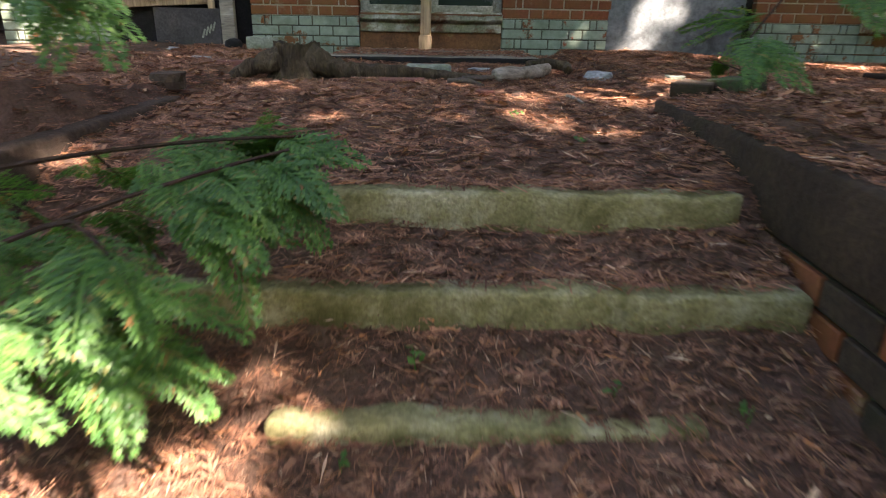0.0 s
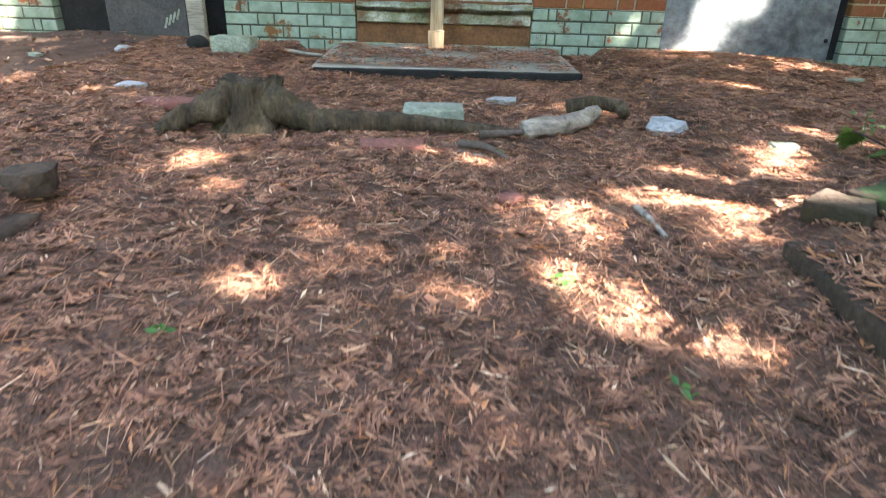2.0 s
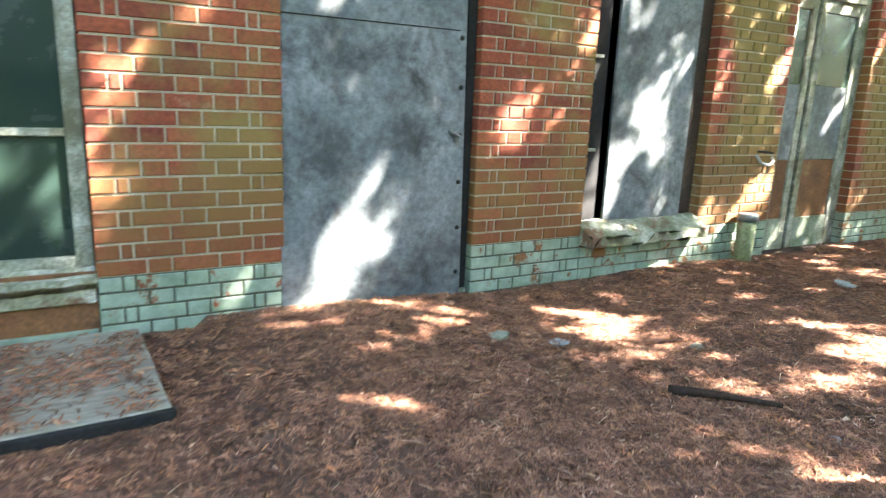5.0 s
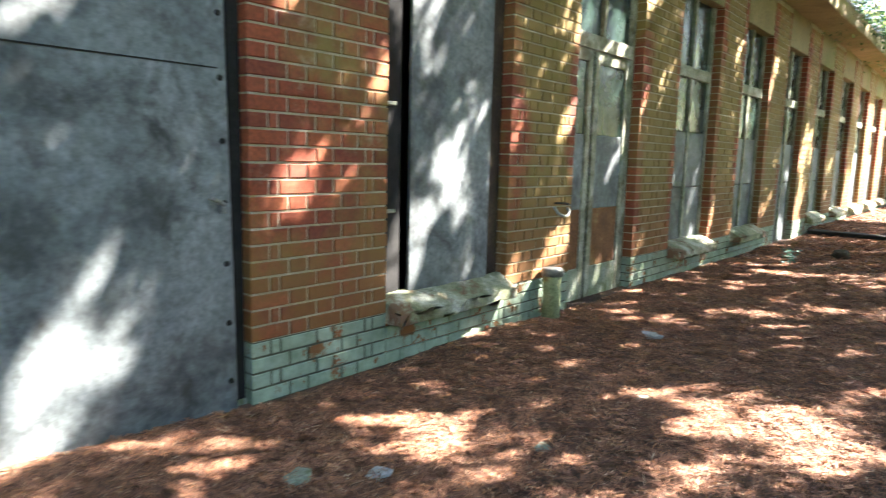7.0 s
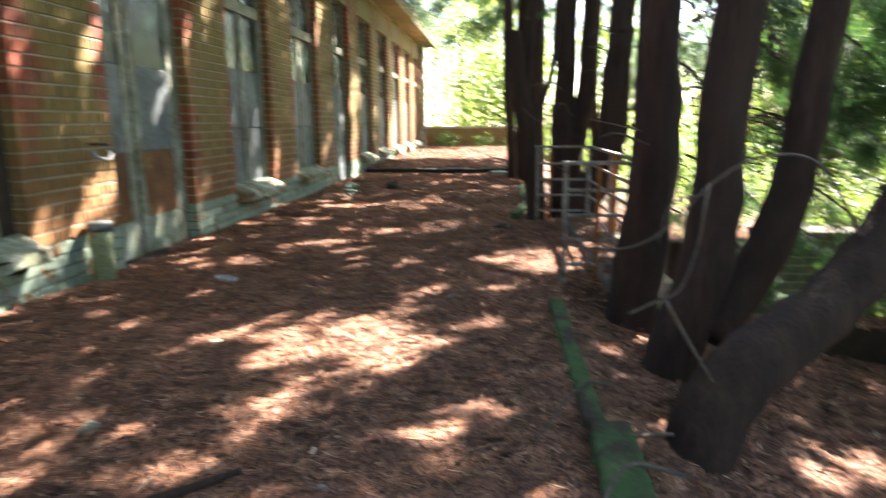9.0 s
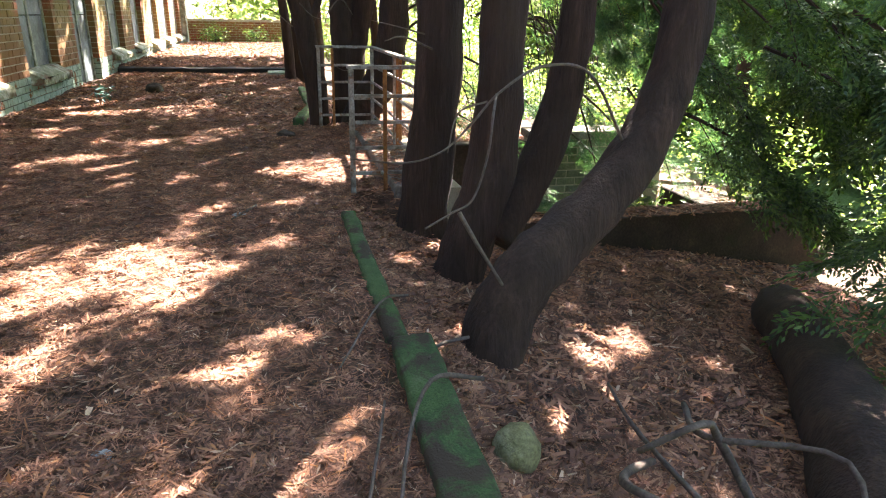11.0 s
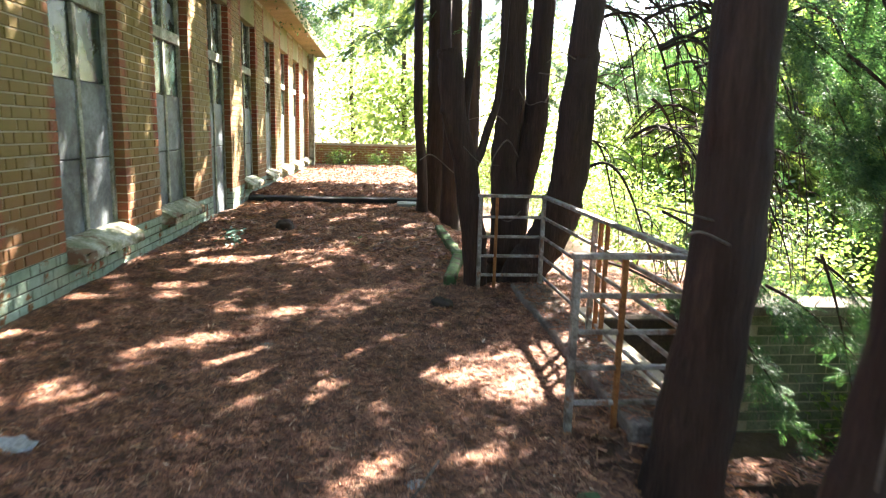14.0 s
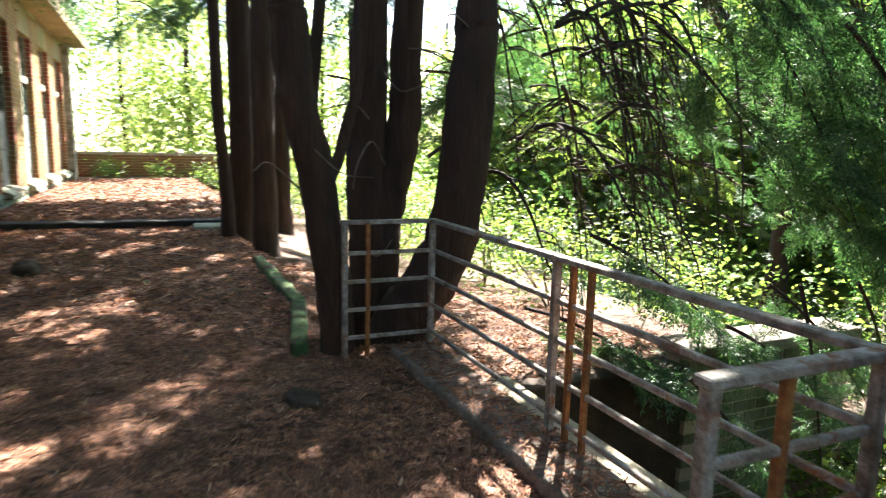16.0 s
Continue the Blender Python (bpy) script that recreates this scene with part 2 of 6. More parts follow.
M_STUMP = surface("rotten_stump_wood", [(0.3, (0.036, 0.025, 0.014)), (0.55, (0.098, 0.070, 0.040)), (0.75, (0.20, 0.15, 0.09))], 14.0, 0.97, 1.0, 60.0, stain=(0.085, 0.078, 0.034), stain_scale=4.0, stain_at=(0.54, 0.72), stretch=(1, 1, 0.25), bump_dist=0.03)
M_ROCK = surface("pale_rock", [(0.3, (0.257, 0.270, 0.270)), (0.7, (0.486, 0.499, 0.499))], 7.0, 0.9, 0.5, 50.0)
M_RAIL = surface("flaking_rail_paint", [(0.35, (0.13, 0.10, 0.075)), (0.5, (0.28, 0.25, 0.21)), (0.7, (0.46, 0.44, 0.40))], 11.0, 0.75, 0.5, 90.0, stain=(0.22, 0.085, 0.03), stain_scale=7.0, stain_at=(0.55, 0.64))
M_RUST = surface("orange_rust", [(0.3, (0.16, 0.06, 0.02)), (0.6, (0.36, 0.15, 0.045)), (0.75, (0.48, 0.24, 0.08))], 16.0, 0.9, 0.6, 90.0)
M_LIMEBRICK = surface("greenish_brick", [(0.3, (0.10, 0.115, 0.07)), (0.6, (0.19, 0.205, 0.135)), (0.75, (0.27, 0.28, 0.20))], 3.0, 0.95, 0.5, 50.0, stain=(0.09, 0.13, 0.05), stain_scale=2.0, vary=0.3, per="object")
M_LITTER = leaf_material("dry_needles", [(0.0, (0.102, 0.050, 0.033)), (0.35, (0.210, 0.101, 0.062)), (0.65, (0.335, 0.160, 0.097)), (0.88, (0.455, 0.240, 0.146)), (0.94, (0.500, 0.202, 0.076)), (1.0, (0.650, 0.475, 0.330))], (0.9, 0.7, 0.5), 0.12, 0.8, 0.5)
M_CEDAR = leaf_material("cedar_green", [(0.0, (0.024, 0.060, 0.032)), (0.5, (0.050, 0.106, 0.052)), (1.0, (0.100, 0.158, 0.070))], (1.6, 2.0, 1.0), 0.38)
M_CEDAR_L = leaf_material("fresh_cedar_green", [(0.0, (0.038, 0.110, 0.028)), (0.5, (0.066, 0.172, 0.042)), (0.93, (0.120, 0.250, 0.060)), (1.0, (0.26, 0.15, 0.06))], (1.4, 1.7, 0.7), 0.35)
M_TEAL = leaf_material("blue_green_leaf", [(0.0, (0.05, 0.11, 0.085)), (1.0, (0.11, 0.19, 0.15))], (1.2, 1.5, 1.2), 0.3)
# lighter copy of the leaf green: far sunlight is put into the colour
M_LEAF_SUN = leaf_material("leaf_green_painted_sunlit", [(0.0, (0.085, 0.140, 0.042)), (0.5, (0.175, 0.240, 0.085)), (1.0, (0.320, 0.370, 0.170))], (2.2, 2.1, 1.5), 0.60)
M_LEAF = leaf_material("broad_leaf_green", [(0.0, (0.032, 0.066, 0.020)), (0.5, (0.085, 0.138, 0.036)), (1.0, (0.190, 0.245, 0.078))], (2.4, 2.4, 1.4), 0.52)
M_GREENPIPE = surface("green_painted_pipe", [(0.3, (0.16, 0.20, 0.10)), (0.7, (0.30, 0.35, 0.20))], 9.0, 0.7, 0.4, 60.0, stain=(0.14, 0.08, 0.04), stain_scale=7.0)
M_METAL = surface("dull_grey_metal", [(0.3, (0.10, 0.11, 0.11)), (0.7, (0.26, 0.27, 0.27))], 9.0, 0.5, 0.2, 60.0, metal=0.6)
mg, ngl, lgl, bgl = material("dusty_glass")
bgl.inputs["Base Color"].default_value = (0.022, 0.040, 0.032, 1)
bgl.inputs["Roughness"].default_value, bgl.inputs["Specular IOR Level"].default_value = 0.12, 0.35
gn = noise_node(ngl, lgl, 3.0, 5.0, 0.7)
grr = ramp_node(ngl, [(0.35, (0.08, 0.08, 0.08)), (0.7, (0.45, 0.45, 0.45))])
lgl.new(gn.outputs[0], grr.inputs[0])
lgl.new(grr.outputs[0], bgl.inputs["Roughness"])
M_GLASS = mg


# ---- mesh helpers ----
def mesh_ob(name, verts, faces, mat, parent=None, label="", smooth=False):
    me = bpy.data.meshes.new(name)
    me.from_pydata([tuple(v) for v in verts] if not isinstance(verts, np.ndarray) else verts.tolist(), [], faces if isinstance(faces, list) else faces.tolist())
    me.materials.append(mat)
    if smooth:
        me.shade_smooth()
    ob = new(name, me)
    if parent is not None:
        ob.parent = parent
    return tagged(ob, label)


def part(name, bm, mat, parent=None, label="", smooth=False):
    me = bpy.data.meshes.new(name)
    bm.to_mesh(me)
    bm.free()
    me.materials.append(mat)
    if smooth:
        me.shade_smooth()
    ob = new(name, me)
    if parent is not None:
        ob.parent = parent
    return tagged(ob, label)


def thing(name, label, category, group="", kind="", at=(0, 0, 0)):
    ob = new(name)
    ob.location = at
    return tagged(ob, label, category, group, kind)


def box(bm, lo, hi, bevel=0.0, turn=None, rough=0.0):
    """A box from corner to corner, with bevelled and slightly uneven edges."""
    lo, hi = Vector(lo), Vector(hi)
    c, sz = (lo + hi) / 2, hi - lo
    m = Matrix.Translation(c) @ (turn or Matrix()) @ Matrix.Diagonal((*sz, 1))
    made = bmesh.ops.create_cube(bm, size=1.0, matrix=m)
    vs = made["verts"]
    if bevel:
        es = list({e for v in vs for e in v.link_edges})
        out = bmesh.ops.bevel(bm, geom=es, offset=bevel, segments=1, affect="EDGES", profile=0.5)
        vs = list({v for f in out["faces"] for v in f.verts} | {v for v in vs if v.is_valid})
    if rough:
        for v in vs:
            if v.is_valid:
                v.co += noise.noise_vector(v.co * 9) * rough
    return bm


def boxed(name, lo, hi, mat, parent=None, label="", bevel=0.004, turn=None, rough=0.0):
    return part(name, box(bmesh.new(), lo, hi, bevel, turn, rough), mat, parent, label)


def slab(bm, lo, hi, cut, rough, bevel=0.01):
    """A subdivided box with a worn, uneven surface."""
    lo, hi = Vector(lo), Vector(hi)
    made = bmesh.ops.create_cube(bm, size=1.0, matrix=Matrix.Translation((lo + hi) / 2) @ Matrix.Diagonal((*(hi - lo), 1)))
    es = list({e for v in made["verts"] for e in v.link_edges})
    bmesh.ops.bevel(bm, geom=es, offset=bevel, segments=2, affect="EDGES", profile=0.5)
    long = [e for e in bm.edges if e.calc_length() > cut * 1.5]
    for _ in range(6):
        long = [e for e in bm.edges if e.calc_length() > cut * 1.6]
        if not long:
            break
        bmesh.ops.subdivide_edges(bm, edges=long, cuts=1, use_grid_fill=True)
    for v in bm.verts:
        v.co += noise.noise_vector(v.co * 7) * rough + noise.noise_vector(v.co * 23) * rough * 0.4
    return bm


def tube(points, radii, segs=8, knobby=0.0, seed=0.0, cap=True):
    """Vertices and faces of a tapering tube along points."""
    pts = [Vector(p) for p in points]
    verts, faces = [], []
    up = Vector((0.31, 0.77, 0.2)).normalized()
    for i, p in enumerate(pts):
        way = (pts[min(i + 1, len(pts) - 1)] - pts[max(i - 1, 0)]).normalized()
        a = way.cross(up)
        a = a.normalized() if a.length > 1e-4 else Vector((1, 0, 0))
        b = way.cross(a)
        for k in range(segs):
            ang = 2 * math.pi * k / segs
            d = a * math.cos(ang) + b * math.sin(ang)
            r = radii[i] * (1 + knobby * (noise.noise(Vector((d.x * 1.7 + seed, d.y * 1.7, i * 0.35 + d.z))) + 0.5 * noise.noise(Vector((k * 1.9 + seed, i * 0.13, 0)))))
            verts.append(p + d * r)
    for i in range(len(pts) - 1):
        for k in range(segs):
            a, b = i * segs + k, i * segs + (k + 1) % segs
            faces.append((a, b, b + segs, a + segs))
    if cap:
        faces.append(tuple(range(segs))[::-1])
        faces.append(tuple(range((len(pts) - 1) * segs, len(pts) * segs)))
    return verts, faces


def smooth_path(points, steps):
    """Catmull-Rom points through the given ones."""
    p = [Vector(q) for q in points]
    p = [p[0] * 2 - p[1]] + p + [p[-1] * 2 - p[-2]]
    out = []
    for i in range(1, len(p) - 2):
        for s in range(steps):
            t = s / steps
            a, b, c, d = p[i - 1], p[i], p[i + 1], p[i + 2]
            out.append(0.5 * ((2 * b) + (c - a) * t + (2 * a - 5 * b + 4 * c - d) * t * t + (3 * b - a - 3 * c + d) * t ** 3))
    out.append(p[-2])
    return out


def joined(pieces):
    """One set of vertices and faces from several."""
    verts, faces = [], []
    for v, f in pieces:
        o = len(verts)
        verts += list(v)
        faces += [tuple(i + o for i in q) for q in f]
    return verts, faces


def scatter(template, mats):
    """Copies of a template (n x 3 vertices, quads) by an array of 4 x 4 matrices, as one mesh's vertices and faces."""
    v, f = template
    h = np.c_[v, np.ones(len(v))]
    out = np.einsum("kij,nj->kni", mats, h)[:, :, :3].reshape(-1, 3)
    faces = (f[None] + (np.arange(len(mats)) * len(v))[:, None, None]).reshape(-1, f.shape[1])
    return out, faces


def matrices(pos, yaw, pitch, roll, size):
    """Pose matrices from arrays."""
    cy, sy, cp, sp, cr, sr = np.cos(yaw), np.sin(yaw), np.cos(pitch), np.sin(pitch), np.cos(roll), np.sin(roll)
    m = np.zeros((len(pos), 4, 4))
    m[:, 0, 0], m[:, 0, 1], m[:, 0, 2] = cy * cp, cy * sp * sr - sy * cr, cy * sp * cr + sy * sr
    m[:, 1, 0], m[:, 1, 1], m[:, 1, 2] = sy * cp, sy * sp * sr + cy * cr, sy * sp * cr - cy * sr
    m[:, 2, 0], m[:, 2, 1], m[:, 2, 2] = -sp, cp * sr, cp * cr
    m[:, :3, :3] *= np.asarray(size)[:, None, None]
    m[:, :3, 3], m[:, 3, 3] = pos, 1
    return m


# ---- ground ----
STAIR_Y = np.array([-40, -6, -1.0, 0.4, 0.93, 0.99, 1.21, 1.27, 1.51, 1.57, 1.8, 2.6, 60.0])
STAIR_Z = np.array([-3.0, -1.2, -0.72, -0.53, -0.442, -0.41, -0.326, -0.245, -0.166, -0.09, -0.04, 0.0, 0.0])
EAST_Y = np.array([-60, -12, -4, 0.0, 1.6, 2.3, 2.56, 2.68, 60.0])
EAST_Z = np.array([-7.0, -2.4, -1.25, -0.62, -0.36, -0.20, -0.10, 0.0, 0.0])
BANK_Y = np.array([-60, -6, -1.0, 0.2, 0.9, 1.3, 2.2, 60.0])
BANK_Z = np.array([-7.0, -1.5, -0.9, -0.6, -0.12, 0.075, 0.06, 0.0])


def height(x, y):
    """The ground's height."""
    x, y = np.asarray(x, float), np.asarray(y, float)
    zs, ze, zb = np.interp(y, STAIR_Y, STAIR_Z), np.interp(y, EAST_Y, EAST_Z), np.interp(y, BANK_Y, BANK_Z)
    stair = (x > -1.20) & (x < 0.97)
    k = np.clip((x - 1.6) / 1.0, 0, 1)
    z = np.where(stair, zs, np.where(x < 0.97, np.where(y < 2.8, zb + 0.07 * np.clip((2.8 - y), 0, 1), zb), zb * (1 - k) + ze * k))
    bank = -0.10 - 0.10 * np.clip(x - 7.9, 0, 20) - 0.06 * np.clip(1.5 - y, 0, 3)
    z = np.where((x > 7.82) & (y < 2.4) & (y > -1.25), np.maximum(z, bank), z)
    pit = (x > 5.72) & (x < 7.97) & (y > -1.25) & (y < 2.10)
    z = np.where(pit, np.minimum(z, -1.15), z)
    far = np.clip((x - 15.2) / 0.12, 0, 1) * np.clip((y - 2.2) / 0.3, 0, 1)
    z = z + 0.10 * far
    shelf = np.clip((x - 5.40) / 0.2, 0, 1) * np.clip((8.75 - x) / 0.2, 0, 1) * np.clip((y - 2.10) / 0.03, 0, 1)
    z = np.where(shelf > 0, np.maximum(z, -0.25 + 0.24 * shelf), z)
    z = z + 0.018 * np.sin(x * 2.1 + 0.7 * y) * np.sin(y * 2.7 - 0.4 * x) + 0.010 * np.sin(x * 6.3 + 2 * y) * np.sin(y * 5.1 + x)
    return z


def ground_at(x, y):
    return float(height(x, y))


def axis(a, b, step, ends):
    return np.concatenate([-np.array(ends[::-1]) + a, np.arange(a, b, step), np.array(ends) + b])


FAR_STEPS = [1.0, 3.0, 8.0, 20.0, 60.0, 200.0, 900.0]
gx, gy = axis(-5.0, 20.0, 0.07, FAR_STEPS), axis(-4.0, 7.0, 0.05, FAR_STEPS)
GX, GY = np.meshgrid(gx, gy)
GZ = height(GX, GY) + 0.006 * np.sin(GX * 31 + GY * 17) * np.sin(GY * 37 - GX * 11)


def sheet_at(x, y):
    """The height of the ground sheet itself, between its corners."""
    i, j = np.clip(np.searchsorted(gx, x) - 1, 0, len(gx) - 2), np.clip(np.searchsorted(gy, y) - 1, 0, len(gy) - 2)
    u, v = (x - gx[i]) / (gx[i + 1] - gx[i]), (y - gy[j]) / (gy[j + 1] - gy[j])
    return (GZ[j, i] * (1 - u) + GZ[j, i + 1] * u) * (1 - v) + (GZ[j + 1, i] * (1 - u) + GZ[j + 1, i + 1] * u) * v


nx, ny = len(gx), len(gy)
idx = np.arange(nx * ny).reshape(ny, nx)
quads = np.stack([idx[:-1, :-1], idx[:-1, 1:], idx[1:, 1:], idx[1:, :-1]], -1).reshape(-1, 4)
ground = mesh_ob("ground", np.stack([GX, GY, GZ], -1).reshape(-1, 3), quads, M_SOIL, None, "reddish-brown forest ground deep in dry cedar needles", True)
tagged(ground, category="ground", kind="structure")

# ---- the building ----
FACE, PERIOD, R0, OPEN_W, COURSE, TOP = 5.95, 2.24, 0.50, 1.28, 0.085, 3.80
HEAD = 3.23
PIER_W = PERIOD - OPEN_W
J = 0.012


def brick_mesh(name, lx, ly, mat):
    """One brick with softened edges, its front face at y = 0."""
    bm = bmesh.new()
    hz = COURSE - J
    made = bmesh.ops.create_cube(bm, size=1.0, matrix=Matrix.Translation((lx / 2, ly / 2, hz / 2)) @ Matrix.Diagonal((lx, ly, hz, 1)))
    front = [e for e in bm.edges if all(v.co.y < 1e-6 for v in e.verts)]
    bmesh.ops.bevel(bm, geom=front, offset=0.004, segments=1, affect="EDGES", profile=0.5)
    me = bpy.data.meshes.new(name)
    bm.to_mesh(me)
    bm.free()
    me.materials.append(mat)
    return me


HL = (PIER_W - 4 * J - 3 * J) / 8.0
SL = 2 * HL + J
QL = (PIER_W - 3 * HL - 2 * SL - 6 * J) / 2
BRICKS = {}
for key, ln in (("S", SL), ("H", HL), ("Q", QL)):
    BRICKS[key] = brick_mesh("brick", ln, 0.1, M_BRICK)
    BRICKS[key + "p"] = brick_mesh("brick", ln, 0.1, M_BRICK_P)
LENGTH = {"S": SL, "H": HL, "Q": QL}
ROWS_OF = ("SHSHS", "HQSHSQH")


def joined_bricks(name, spots, parent, mat):
    """Bricks (x, y, z, lx, ly, lz) as one mesh."""
    verts, faces = [], []
    cube_f = [(0, 1, 5, 4), (1, 2, 6, 5), (2, 3, 7, 6), (3, 0, 4, 7), (4, 5, 6, 7), (3, 2, 1, 0)]
    for x, y, z, lx, ly, lz in spots:
        o = len(verts)
        for dz in (0, lz):
            verts += [(x, y, z + dz), (x + lx, y, z + dz), (x + lx, y + ly, z + dz), (x, y + ly, z + dz)]
        faces += [tuple(i + o for i in f) for f in cube_f]
    return tagged(mesh_ob(name, verts, faces, mat, parent), kind="stuff")


def pier(k, each, paint=4):
    """A brick pier to the left of opening k + 1, in Flemish bond, its foot painted pale green."""
    x0 = R0 + PERIOD * k
    x1 = x0 + PIER_W
    wall = boxed("wall_%d" % (k + 2), (x0 + 0.008, FACE + 0.008, -0.4), (x1 - 0.008, FACE + 0.212, TOP), M_MORTAR, None, "red and ochre brick wall pier with flaking pale green painted foot", 0.0)
    tagged(wall, category="wall", kind="structure")
    boxed("dark_joints", (x0 + 0.007, FACE + 0.0065, -0.4), (x1 - 0.007, FACE + 0.15, paint * COURSE - 0.015), M_MORTAR_D, wall, "dark mossy joints of the painted foot", 0.0)
    jamb, far, far_p = [], [], []
    for c in range(-1, int(TOP / COURSE)):
        z = c * COURSE + J / 2 - 0.015
        painted = c < paint
        x = x0
        for key in ROWS_OF[c % 2]:
            ln = LENGTH[key]
            if each:
                ob = new("brick", BRICKS[key + ("p" if painted else "")])
                ob.parent = wall
                ob.location = (x, FACE + random.uniform(-0.0025, 0.0025), z)
            else:
                (far_p if painted else far).append((x, FACE, z, ln, 0.1, COURSE - J))
            x += ln + J
        for xa in (x0, x1 - HL):
            jamb.append((xa, FACE + 0.112, z, HL, 0.1, COURSE - J))
    joined_bricks("jamb_bricks", jamb, wall, M_BRICK_I)
    if far:
        joined_bricks("bricks", far, wall, M_BRICK_I)
        joined_bricks("painted_bricks", far_p, wall, M_BRICK_PI)
    return wall


def lintel(k):
    """The wall above opening k."""
    x1 = R0 + PERIOD * k
    w = boxed("lintel", (x1 - OPEN_W + 0.002, FACE + 0.004, HEAD), (x1 - 0.002, FACE + 0.21, TOP), M_SOFFIT, None, "stained plaster lintel above the opening in the brick wall", 0.006)
    tagged(w, category="lintel", group="lintels", kind="structure")


def spandrel(k, top, mat):
    x1 = R0 + PERIOD * k
    w = boxed("spandrel_wall", (x1 - OPEN_W + 0.002, FACE + 0.02, -0.3), (x1 - 0.002, FACE + 0.2, top), mat, None, "rust-brown masonry below the window sill", 0.006)
    tagged(w, category="wall", group="spandrels", kind="structure")
    spots = []
    if k:
        for c in range(-1, 3):
            x = x1 - OPEN_W + 0.006 + (0.0 if c % 2 else -HL)
            while x < x1 - 0.02:
                a, e = max(x, x1 - OPEN_W + 0.006), min(x + SL, x1 - 0.006)
                if e - a > 0.03:
                    spots.append((a, FACE + 0.002, c * COURSE + J / 2 - 0.015, e - a, 0.1, COURSE - J))
                x += SL + J
        joined_bricks("painted_bricks", spots, w, M_BRICK_PI)
    return w


def sill(k, z, out, mat, low):
    """A sloping, crumbling stone sill that stands proud of the wall."""
    x1 = R0 + PERIOD * k
    bm = bmesh.new()
    slab(bm, (x1 - OPEN_W + 0.005, FACE - out, z - low), (x1 - 0.005, FACE + 0.12, z), 0.055, 0.011, 0.008)
    for v in bm.verts:
        t = min(1.0, max(0.0, (FACE + 0.06 - v.co.y) / (out + 0.06)))
        if v.co.z > z - low * 0.5:
            v.co.z -= 0.10 * t
    s = part("window_sill", bm, mat, None, "crumbling sloped stone window sill with moss and rust stains", True)
    tagged(s, category="sill", group="window sills", kind="structure")


def bar(name, lo, hi, mat, parent, label=""):
    return boxed(name, lo, hi, mat, parent, label, 0.006, None, 0.002)


def window_one(k):
    """A two-light timber window with dark dusty panes."""
    x1 = R0 + PERIOD * k
    x0 = x1 - OPEN_W
    w = thing("window_1", "peeling cream timber window with four dark dusty panes", "window", "", "structure", (x0, FACE, 0))
    def b(name, lo, hi, lab=""):
        ob = bar(name, lo, hi, M_FRAME, w, lab)
        ob.matrix_parent_inverse = Matrix.Translation((-x0, -FACE, 0))
    y0, y1 = FACE + 0.07, FACE + 0.14
    b("window_frame", (x0 + 0.004, y0, 0.36), (x0 + 0.085, y1, HEAD))
    b("window_frame", (x1 - 0.085, y0, 0.36), (x1 - 0.004, y1, HEAD))
    b("window_frame", (x0 + 0.085, y0, 0.36), (x1 - 0.085, y1, 0.43))
    xm = (x0 + x1) / 2 + 0.02
    b("mullion", (xm - 0.045, y0 - 0.004, 0.43), (xm + 0.045, y1, HEAD))
    for z in (1.05, 1.70, 2.35):
        b("glazing_bar", (x0 + 0.085, y0 + 0.01, z - 0.02), (xm - 0.045, y1, z + 0.02))
        b("glazing_bar", (xm + 0.045, y0 + 0.01, z - 0.02), (x1 - 0.085, y1, z + 0.02))
    zs = (0.43, 1.03, 1.07, 1.68, 1.72, 2.33, 2.37, HEAD)
    for xa, xb in ((x0 + 0.085, xm - 0.045), (xm + 0.045, x1 - 0.085)):
        for i in range(0, 8, 2):
            ob = boxed("pane", (xa, y0 + 0.035, zs[i]), (xb, y0 + 0.041, zs[i + 1]), M_GLASS, w, "", 0.0)
            ob.matrix_parent_inverse = Matrix.Translation((-x0, -FACE, 0))
    return w


def boarded(k, name, label, bottom, panel_to, transom=True, lean=0.0, door=False):
    """An opening with a grey sheet, a timber frame and a transom bar."""
    x1 = R0 + PERIOD * k
    x0 = x1 - OPEN_W
    w = thing(name, label, "door" if door else "window", "", "structure", (x0, FACE, 0))
    inv = Matrix.Translation((-x0, -FACE, 0))
    def b(nm, lo, hi, mat=M_FRAME, lab="", turn=None):
        ob = boxed(nm, lo, hi, mat, w, lab, 0.005, turn, 0.002)
        ob.matrix_parent_inverse = inv
        return ob
    y0, y1 = FACE + 0.10, FACE + 0.18
    if transom:
        b("frame", (x0 + 0.004, y0, bottom), (x0 + 0.07, y1, HEAD))
        b("frame", (x1 - 0.07, y0, bottom), (x1 - 0.004, y1, HEAD))
        b("transom_bar", (x0 + 0.07, y0 - 0.02, 2.31), (x1 - 0.07, y1, 2.44))
        xm = (x0 + x1) / 2
        b("mullion", (xm - 0.03, y0, 2.44), (xm + 0.03, y1, HEAD))
        b("pane", (x0 + 0.07, y0 + 0.04, 2.44), (xm - 0.03, y0 + 0.046, HEAD), M_GLASS)
        b("pane", (xm + 0.03, y0 + 0.04, 2.44), (x1 - 0.07, y0 + 0.046, HEAD), M_GLASS)
    return w, b, x0, x1, y0, y1


for k in range(-3, 12):
    pier(k, -2 <= k <= 4, 9 if k == -2 else 4)
for k in range(-2, 12):
    lintel(k)
